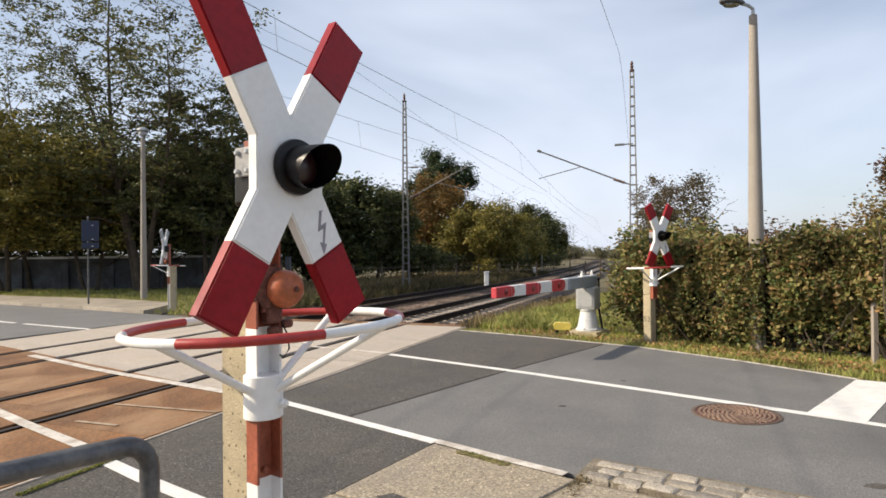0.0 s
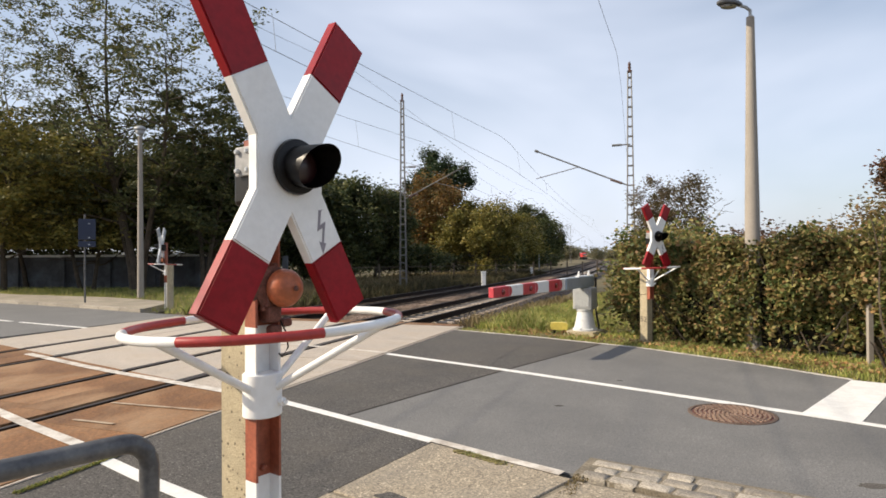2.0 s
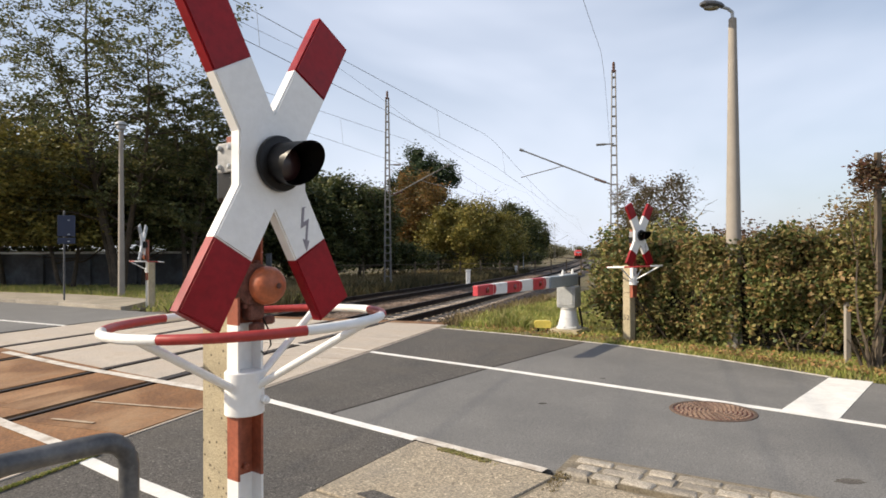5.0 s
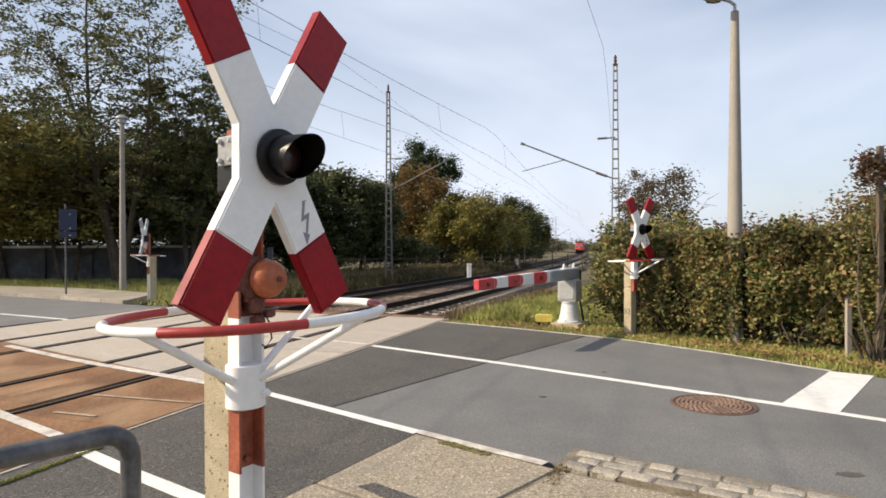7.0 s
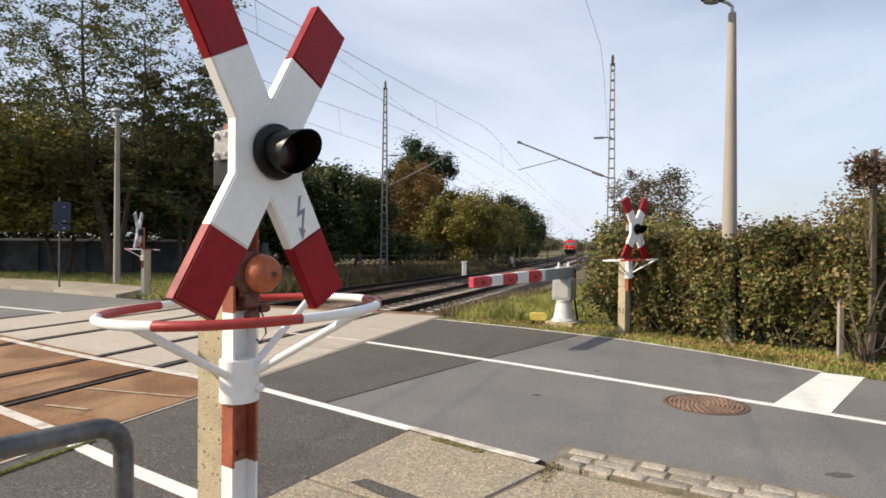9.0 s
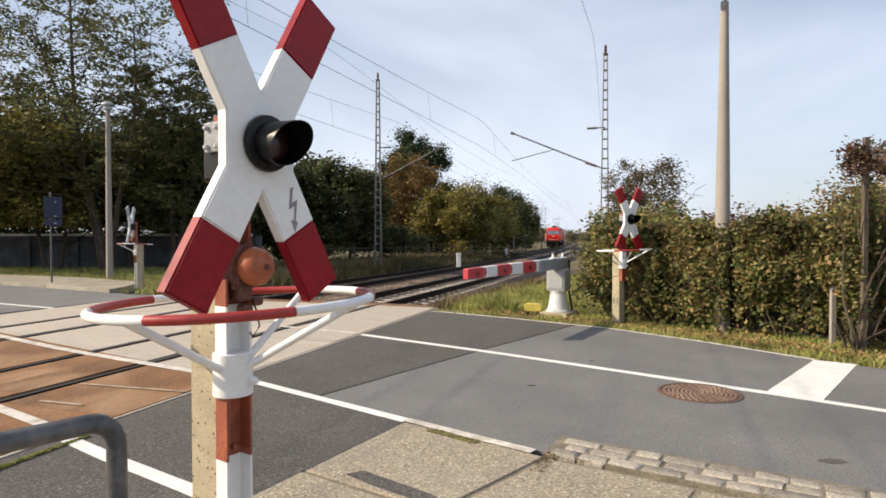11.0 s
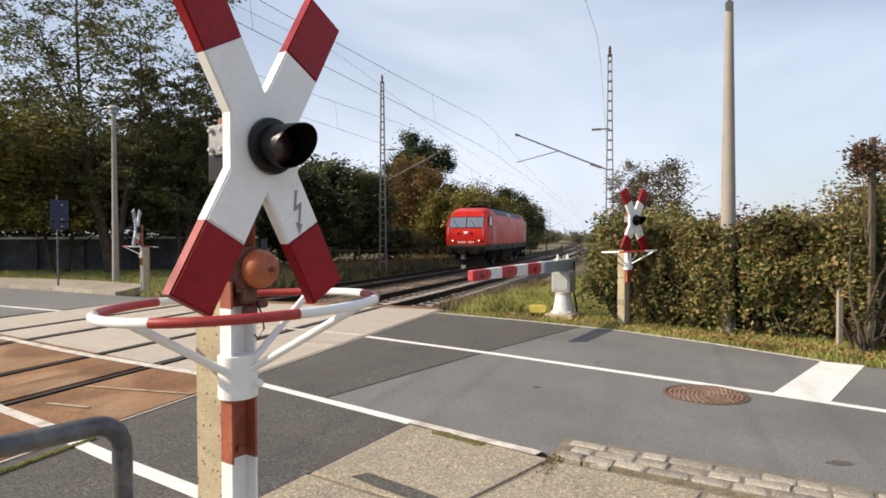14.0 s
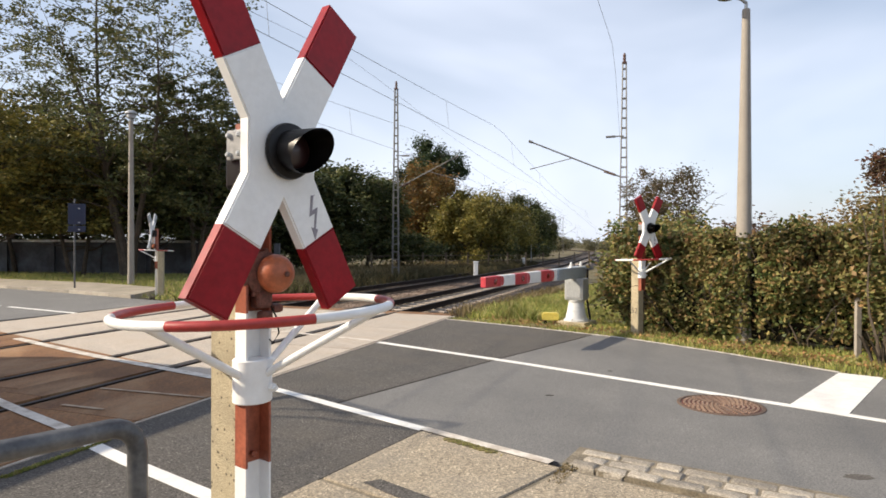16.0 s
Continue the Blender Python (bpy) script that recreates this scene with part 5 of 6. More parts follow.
def locomotive():
    t = thing("locomotive", "bright red electric locomotive with dark grey roof", "locomotive")
    full = [0, 0.25, 0.6, 1.1, 1.7, 2.4, 5, LH, 2 * LH - 5, 2 * LH - 2.4, 2 * LH - 1.7, 2 * LH - 1.1, 2 * LH - 0.6, 2 * LH - 0.25, 2 * LH]
    mid = [2.0, 5, LH, 2 * LH - 5, 2 * LH - 2.0]
    body = smooth(part("body", shell([1.43, 1.6, 1.95, 2.35, 2.8, 3.15, 3.38], full), M_LOCO, t, "bright red body"), 30)
    smooth(part("sill", shell([1.05, 1.2, 1.43], full), M_LOCOSILL, t, "grey sill band"), 30)
    smooth(part("cab_roof", shell([3.38, 3.5, 3.62, 3.74, 3.78], full), M_LOCO, t, "red roof over the cabs"), 30)
    smooth(part("roof", shell([3.36, 3.38, 3.5, 3.62, 3.74, 3.78], mid, grow=0.012), M_LOCOROOF, t, "dark grey roof cowling"), 30)
    bm = shell([3.37, 3.38, 3.5, 3.61], [7.2, 9.6], grow=0.024)
    part("roof_panel", bm, M_LOCOROOFLIGHT, t, "light grey roof panel")
    for x in [2.3 + 0.62 * i for i in range(21)]:
        bm = shell([3.36, 3.5, 3.62], [x, x + 0.05], grow=0.02)
        part("roof_rib", bm, M_LOCOROOF, t)
    for end in (-1, 1):
        flip = Matrix.Identity(4) if end < 0 else Matrix.Rotation(math.pi, 4, "Z")

        def fp(y, z, out=0.012):
            return flip @ Vector((-LH + front_x(z) - out, y, z))

        def plate(name, ys, zs, material, parent, out=0.012, label=""):
            b = bmesh.new()
            v = [b.verts.new(fp(ys[0], zs[0], out)), b.verts.new(fp(ys[1], zs[0], out)), b.verts.new(fp(ys[1], zs[1], out)), b.verts.new(fp(ys[0], zs[1], out))]
            b.faces.new(v)
            ext = bmesh.ops.extrude_face_region(b, geom=b.faces[:])
            for q in [g for g in ext["geom"] if isinstance(g, bmesh.types.BMVert)]:
                q.co = q.co + flip @ Vector((0.03, 0, 0)) - Vector((0, 0, 0))
            bmesh.ops.recalc_face_normals(b, faces=b.faces)
            return part(name, b, material, parent, label)

        frame_p = plate("windscreen_frame", (-1.13, 1.13), (2.45, 3.19), M_BLACK, t, 0.008)
        plate("windscreen", (-1.08, -0.03), (2.50, 3.14), M_GLASS, frame_p, 0.016)
        plate("windscreen", (0.03, 1.08), (2.50, 3.14), M_GLASS, frame_p, 0.016)
        for y in (-0.6, 0.5):
            b = bmesh.new()
            tube(b, [fp(y, 2.49, 0.03), fp(y + 0.35, 2.98, 0.03)], 0.012, 5)
            part("wiper", b, M_BLACK, frame_p)
        for y in (-0.92, 0.92):
            lamp = plate("headlight_housing", (y - 0.16, y + 0.16), (1.60, 1.74), M_BLACK, t, 0.012)
            for dy, material, lab in ((-0.085, M_LIGHT, "lit headlight"), (0.085, M_TAIL, "red tail lens")):
                b = bmesh.new()
                dyy = dy if y < 0 else -dy
                pos = fp(y - dyy * (1 if end < 0 else 1), 1.67, 0.02)
                lathe(b, [(0.05, 0), (0.05, 0.02), (0.035, 0.03), (0, 0.034)], 16, Matrix.Translation(pos) @ flip @ Matrix.Rotation(radians(-90), 4, "Y"))
                part("lens", b, M_LIGHT if (material is M_LIGHT and end < 0) else M_TAIL, lamp, lab if end < 0 else "")
        b = bmesh.new()
        lathe(b, [(0.05, 0), (0.05, 0.02), (0.035, 0.03), (0, 0.034)], 16, Matrix.Translation(fp(0, 3.26, -0.02)) @ flip @ Matrix.Rotation(radians(-90), 4, "Y"))
        part("top_light", b, M_TAIL, t)
        # emblem and running number, as plain shapes
        plate("emblem", (-0.13, 0.13), (2.10, 2.26), M_LETTER, t, 0.014)
        for i in range(8):
            y = -0.52 + 0.135 * i
            if i != 3:
                plate("number_bar", (y, y + 0.08), (1.52, 1.63), M_LETTER, t, 0.014)
        for y in (-0.35, 0.45):
            b = bmesh.new()
            box(b, fp(y, 2.12, 0.02), (0.05, 0.16, 0.09), None, 0.01)
            part("socket", b, M_BLACK, t)
        for y in (-1.12, 1.12):
            b = bmesh.new()
            tube(b, [fp(y, 1.95, 0.0), fp(y, 1.98, 0.06), fp(y, 2.5, 0.06), fp(y, 2.53, 0.0)], 0.016, 6)
            part("hand_bar", b, M_ZINC, t)
        # buffer beam, buffers, coupling, plough
        b = bmesh.new()
        box(b, flip @ Vector((-LH + 0.22, 0, 1.06)), (0.36, 2.42, 0.46), None, 0.03)
        part("buffer_beam", b, M_UNDER, t, "dark buffer beam")
        for y in (-0.86, 0.86):
            b = bmesh.new()
            lathe(b, [(0.13, 0.0), (0.12, 0.25), (0.09, 0.26), (0.09, 0.5), (0.24, 0.51), (0.25, 0.53), (0.2, 0.56)], 20, Matrix.Translation(flip @ Vector((-LH + 0.1, y, 1.03))) @ flip @ Matrix.Rotation(radians(-90), 4, "Y"))
            smooth(part("buffer", b, M_UNDER, t))
        b = bmesh.new()
        box(b, flip @ Vector((-LH - 0.05, 0, 0.98)), (0.4, 0.16, 0.2), None, 0.03)
        tube(b, [flip @ Vector((-LH - 0.2, 0, 0.95)), flip @ Vector((-LH - 0.22, 0, 0.55))], 0.035, 6)
        part("coupling", b, M_UNDER, t)
        for y in (-0.35, 0.35, 0.55):
            b = bmesh.new()
            tube(b, [flip @ Vector((-LH - 0.02, y, 0.9)), flip @ Vector((-LH - 0.15, y, 0.6)), flip @ Vector((-LH - 0.02, y + 0.1, 0.5))], 0.025, 6)
            part("brake_hose", b, M_BLACK, t)
        b = bmesh.new()
        prism(b, [(-LH + 0.1, -1.2), (-LH - 0.1, 0), (-LH + 0.1, 1.2), (-LH + 0.16, 1.2), (-LH - 0.02, 0), (-LH + 0.16, -1.2)], 0.16, 0.5, flip)
        part("snow_plough", b, M_UNDER, t)
        # cab side windows, doors
        for sd in (-1, 1):
            fx = flip @ Vector((1, 0, 0))

            def side_plate(name, d0, d1, z0, z1, material, out=0.008, label="", slant=0.0):
                bmm = bmesh.new()
                pts = []
                zm = z0 + 0.6 * (z1 - z0)
                for d, z in ((d0, z0), (d1, z0), (d1, z1), (d0 + slant, z1), (d0, zm)):
                    pts.append(Vector((-LH + 0.1 + d, sd * (half_w(z) * taper(d) + out), z)))
                inner = [p - Vector((0, sd * 0.03, 0)) for p in pts]
                vs = [bmm.verts.new(flip @ p) for p in pts] + [bmm.verts.new(flip @ p) for p in inner]
                bmm.faces.new(vs[:5])
                bmm.faces.new(vs[5:][::-1])
                for k in range(5):
                    bmm.faces.new((vs[k], vs[(k + 1) % 5], vs[5 + (k + 1) % 5], vs[5 + k]))
                bmesh.ops.recalc_face_normals(bmm, faces=bmm.faces)
                return part(name, bmm, material, t, label)

            side_plate("window_frame", 0.62, 1.20, 2.58, 3.24, M_BLACK, 0.022, "", 0.2)
            side_plate("side_window", 0.67, 1.15, 2.64, 3.18, M_GLASS, 0.032, "", 0.18)
            side_plate("door", 1.43, 2.05, 1.50, 3.25, M_LOCO, 0.012, "red cab door")
            for d in (1.36, 2.12):
                b = bmesh.new()
                hw = 1.43 * taper(d) + 0.05
                tube(b, [flip @ Vector((-LH + 0.1 + d, sd * hw, 1.5)), flip @ Vector((-LH + 0.1 + d, sd * hw, 2.6))], 0.016, 6)
                part("hand_bar", b, M_LETTER, t)
            b = bmesh.new()
            for z in (0.5, 0.8):
                box(b, flip @ Vector((-LH + 1.8, sd * 1.3, z)), (0.45, 0.2, 0.04))
            for d in (1.6, 2.0):
                box(b, flip @ Vector((-LH + d, sd * 1.36, 0.8)), (0.04, 0.04, 0.62))
            part("step", b, M_UNDER, t)
    # side details
    for sd in (-1, 1):
        for x in (-5.2, -2.0, 0.6, 3.0, 5.6):
            b = bmesh.new()
            box(b, (x, sd * 1.415, 1.22), (0.28, 0.03, 0.14), None, 0.006)
            part("sill_hatch", b, M_UNDER, t)
    # underframe
    b = bmesh.new()
    box(b, (0, 0, 0.72), (4.4, 2.3, 0.66), None, 0.05)
    part("transformer_case", b, M_UNDER, t)
    for cx in (-5.02, 5.02):
        for sd in (-1, 1):
            b = bmesh.new()
            prism(b, [(cx - 1.95, 0.62), (cx - 1.7, 0.45), (cx - 0.7, 0.55), (cx - 0.5, 0.36), (cx + 0.5, 0.36), (cx + 0.7, 0.55), (cx + 1.7, 0.45), (cx + 1.95, 0.62), (cx + 1.9, 0.95), (cx - 1.9, 0.95)], -0.06, 0.06, Matrix.Translation((0, sd * 1.08, 0)) @ Matrix.Rotation(radians(90), 4, "X"))
            bogie = part("bogie_frame", b, M_UNDER, t)
            for dx in (-1.275, 1.275):
                b = bmesh.new()
                lathe(b, [(0.2, 0), (0.2, 0.12), (0.12, 0.16)], 14, Matrix.Translation((cx + dx, sd * 1.1, WHEEL_R)) @ Matrix.Rotation(radians(-90 * sd), 4, "X"))
                box(b, (cx + dx, sd * 1.12, 0.86), (0.5, 0.12, 0.2), None, 0.03)
                part("axle_box", b, M_UNDER, bogie)
            for dx in (-0.35, 0.35):
                b = bmesh.new()
                for k in range(6):
                    lathe(b, [(0.10, 0.62 + k * 0.07), (0.13, 0.64 + k * 0.07), (0.10, 0.66 + k * 0.07)], 10, Matrix.Translation((cx + dx, sd * 1.13, 0)))
                part("spring", b, M_UNDER, bogie)
    # pantographs
    for cx, raised in ((-4.8, False), (5.2, True)):
        b = bmesh.new()
        for y in (-0.4, 0.4):
            box(b, (cx, y, 3.95), (1.5, 0.07, 0.07))
        for dx in (-0.6, 0.6):
            box(b, (cx + dx, 0, 3.95), (0.07, 0.9, 0.07))
            for y in (-0.4, 0.4):
                lathe(b, [(0.05, 3.75), (0.07, 3.82), (0.05, 3.92)], 8, Matrix.Translation((cx + dx, y, 0)))
        pan = part("pantograph", b, M_UNDER, t)
        b = bmesh.new()
        if raised:
            knee, top = (cx + 1.0, 4.75), (cx - 0.3, 5.68)
        else:
            knee, top = (cx + 1.2, 4.12), (cx - 0.2, 4.2)
        tube(b, [(cx - 0.4, 0, 3.98), (knee[0], 0, knee[1])], 0.05, 6)
        tube(b, [(knee[0], -0.25, knee[1]), (top[0], -0.4, top[1])], 0.025, 6)
        tube(b, [(knee[0], 0.25, knee[1]), (top[0], 0.4, top[1])], 0.025, 6)
        tube(b, [(knee[0], -0.25, knee[1]), (knee[0], 0.25, knee[1])], 0.03, 6)
        part("pantograph_arm", b, M_UNDER, pan)
        b = bmesh.new()
        for dx in (-0.15, 0.15):
            tube(b, [(top[0] + dx, -0.95, top[1] - 0.22), (top[0] + dx, -0.7, top[1]), (top[0] + dx, 0.7, top[1]), (top[0] + dx, 0.95, top[1] - 0.22)], 0.025, 6)
        part("contact_shoe", b, M_UNDER, pan)
    b = bmesh.new()
    box(b, (0, 0, 3.9), (5.6, 0.9, 0.2), None, 0.04)
    for x in (-2, -0.8, 0.5, 1.8):
        lathe(b, [(0.06, 3.9), (0.1, 4.0), (0.06, 4.05), (0.1, 4.1), (0.05, 4.2)], 8, Matrix.Translation((x, 0.3, 0)))
    part("roof_equipment", b, M_UNDER, t)
    sets = []
    for x in AXLES:
        b = bmesh.new()
        for y in (-0.71, 0.71):
            m = Matrix.Translation((0, y - 0.065 * (1 if y > 0 else -1), 0)) @ Matrix.Rotation(radians(-90 if y > 0 else 90), 4, "X")
            lathe(b, [(WHEEL_R + 0.03, -0.03), (WHEEL_R + 0.03, 0.0), (WHEEL_R, 0.02), (WHEEL_R - 0.005, 0.13), (WHEEL_R - 0.07, 0.13), (WHEEL_R - 0.09, 0.09), (0.2, 0.07), (0.16, 0.14), (0, 0.14)], 32, m)
            for k in range(4):
                a = k * math.pi / 2
                lathe(b, [(0.05, 0.0), (0.05, 0.02)], 8, Matrix.Translation((0.36 * math.cos(a), (y + 0.03 * (1 if y > 0 else -1)), 0.36 * math.sin(a))) @ Matrix.Rotation(radians(-90 if y > 0 else 90), 4, "X"))
        tube(b, [(0, -0.7, 0), (0, 0.7, 0)], 0.09, 10)
        ws = smooth(part("wheelset", b, M_WHEEL, t, "steel wheels on one axle"), 30)
        ws.location = (x, 0, WHEEL_R)
        sets.append((ws, x))
    return t, sets


# ---- plants ----
def leaf_faces(rng, centres, size, verts, faces, flat=0.35, aspect=0.5):
    n = len(centres)
    a = rng.normal(size=(n, 3))
    a[:, 2] *= flat
    a /= np.linalg.norm(a, axis=1)[:, None]
    b = rng.normal(size=(n, 3))
    b -= (b * a).sum(1)[:, None] * a
    b /= np.linalg.norm(b, axis=1)[:, None]
    s = size * rng.uniform(0.6, 1.35, size=(n, 1))
    p = np.stack([centres - a * s, centres + b * s * aspect - a * s * 0.1, centres + a * s, centres - b * s * aspect - a * s * 0.1], 1).reshape(-1, 3)
    k = len(verts)
    verts.extend(map(tuple, p.tolist()))
    faces.extend((k + 4 * i, k + 4 * i + 1, k + 4 * i + 2, k + 4 * i + 3) for i in range(n))


def limb(verts, faces, pts, radii, sides=5):
    k0 = len(verts)
    for i, p in enumerate(pts):
        d = (pts[min(i + 1, len(pts) - 1)] - pts[max(i - 1, 0)])
        d = d / (np.linalg.norm(d) + 1e-9)
        ref = np.array((0, 0, 1.0)) if abs(d[2]) < 0.9 else np.array((1.0, 0, 0))
        u = np.cross(d, ref)
        u /= np.linalg.norm(u)
        v = np.cross(d, u)
        for j in range(sides):
            t = 2 * math.pi * j / sides
            verts.append(tuple(p + radii[i] * (math.cos(t) * u + math.sin(t) * v)))
    for i in range(len(pts) - 1):
        for j in range(sides):
            a, b = k0 + i * sides + j, k0 + i * sides + (j + 1) % sides
            faces.append((a, b, b + sides, a + sides))


def path(rng, p, d, length, steps, wander, lift=0.0):
    pts, cur, dr = [np.array(p, float)], np.array(p, float), np.array(d, float)
    for _ in range(steps):
        dr = dr + rng.normal(size=3) * wander + np.array((0, 0, lift))
        dr /= np.linalg.norm(dr)
        cur = cur + dr * length / steps
        pts.append(cur)
    return pts


def tree(name, x, y, height, radius, leaf, label, seed, leaves=9000, leaf_size=0.11, base=0.22, stems=1, shape="round", clump=0.5, limbs=16, lean=(0, 0), trunk_r=None, category="tree", core=0.0, zmin=0.1, lumps=0, zf=0.6):
    """A tapering trunk with limbs and twigs, and leaves in clumps round the twigs."""
    rng = np.random.default_rng(seed)
    t = thing(name, label, category, pose(x, y, fall(x, y) - 0.12))
    wv, wf, lv, lf = [], [], [], []
    tr = trunk_r or height * 0.014 + 0.03
    tips = []
    for st in range(stems):
        a0 = rng.random() * 6.28
        out = 0.10 + 0.10 * rng.random() if stems > 1 else 0.02
        top = height * (0.9 if st == 0 else rng.uniform(0.72, 0.9))
        d0 = (math.cos(a0) * out * 1.6 + lean[0], math.sin(a0) * out * 1.6 + lean[1], 1)
        tp = path(rng, (math.cos(a0) * 0.3 * (stems > 1), math.sin(a0) * 0.3 * (stems > 1), 0), d0, top, 10, 0.06)
        rad = [tr * (1 - 0.9 * (i / 10) ** 0.9) for i in range(11)]
        limb(wv, wf, tp, rad, 7)
        for i in range(limbs):
            u = base + (0.98 - base) * (i + rng.random()) / limbs
            h = u * 10
            k = min(int(h), 9)
            p = tp[k] + (tp[k + 1] - tp[k]) * (h - k)
            v = (u - base) / (1 - base)
            prof = {"round": math.sqrt(max(0.06, 1 - (1.75 * v - 0.85) ** 2)), "cone": 1.05 - v, "wide": 0.55 + 0.7 * v - 0.9 * max(0, v - 0.7), "tall": 0.75 + 0.25 * math.sin(v * 3)}[shape]
            a = i * 2.4 + rng.random() * 1.2
            ln = radius * prof * rng.uniform(0.75, 1.15)
            bp = path(rng, p, (math.cos(a), math.sin(a), rng.uniform(0.15, 0.75)), ln, 6, 0.16, 0.03)
            r0 = max(0.02, rad[k] * 0.5)
            limb(wv, wf, bp, [r0 * (1 - 0.85 * q / 6) for q in range(7)], 4)
            for j in range(5):
                q = bp[1 + min(5, j + 1)] if j < 5 else bp[-1]
                aa = a + rng.uniform(-1.4, 1.4)
                tw = path(rng, q, (math.cos(aa), math.sin(aa), rng.uniform(-0.2, 0.7)), ln * rng.uniform(0.25, 0.5), 4, 0.25)
                limb(wv, wf, tw, [0.014, 0.011, 0.008, 0.006, 0.004], 3)
                tips += tw[1:]
    tips = np.array(tips)
    pick = rng.integers(0, len(tips), leaves)
    cen = tips[pick] + rng.normal(size=(leaves, 3)) * clump * np.array((1, 1, zf))
    if lumps:
        lp = rng.normal(size=(lumps, 3))
        lp /= np.linalg.norm(lp, axis=1)[:, None]
        lp *= rng.uniform(0.40, 1.0, size=(lumps, 1))
        size = rng.uniform(0.06, 0.17, size=lumps)
        k = rng.integers(0, lumps, leaves)
        cen = (lp[k] + rng.normal(size=(leaves, 3)) * size[k][:, None]) * np.array((radius, radius, height * (1 - base) * 0.5)) + np.array((lean[0] * height, lean[1] * height, height * (1 + base) * 0.5))
    if core:
        inner = rng.normal(size=(int(leaves * core), 3)) * np.array((radius * 0.42, radius * 0.42, height * 0.2)) + np.array((0, 0, height * (0.5 + base * 0.4)))
        cen = np.concatenate([cen, inner])
    cen = cen[cen[:, 2] > zmin]
    leaf_faces(rng, cen, leaf_size, lv, lf)
    cloud("trunk", wv, wf, M_BARK, t)
    cloud("crown", lv, lf, leaf, t)
    return t


def bush(x, y, rx, ry, h, leaf, label, seed, leaves=5000, leaf_size=0.07, z0=0.0, category="bush", rz=0.0):
    """A dense bush: stems from the root and leaves through a lumpy volume."""
    rng = np.random.default_rng(seed)
    t = thing("bush", label, category, pose(x, y, fall(x, y) - 0.08, 0, 0, rz))
    wv, wf, lv, lf = [], [], [], []
    for i in range(14):
        a, b = rng.random() * 6.28, rng.random()
        p = np.array((math.cos(a) * rx * 0.4 * b, math.sin(a) * ry * 0.4 * b, 0))
        st = path(rng, p, (math.cos(a) * rx / h * 0.9, math.sin(a) * ry / h * 0.9, 1), h * rng.uniform(0.7, 0.98), 6, 0.14)
        limb(wv, wf, st, [0.03 * (1 - q / 7) for q in range(7)], 4)
    lumps = rng.normal(size=(34, 3))
    lumps /= np.linalg.norm(lumps, axis=1)[:, None]
    lumps *= rng.uniform(0.35, 0.86, size=(34, 1))
    cen = lumps[rng.integers(0, 34, leaves)] + rng.normal(size=(leaves, 3)) * 0.17
    cen = cen * np.array((rx, ry, h * 0.5)) + np.array((0, 0, h * 0.5 + z0))
    cen[:, 2] = np.maximum(cen[:, 2], 0.03)
    leaf_faces(rng, cen, leaf_size, lv, lf)
    cloud("woody_growth", wv, wf, M_BARK, t)
    cloud("foliage", lv, lf, leaf, t)
    return t


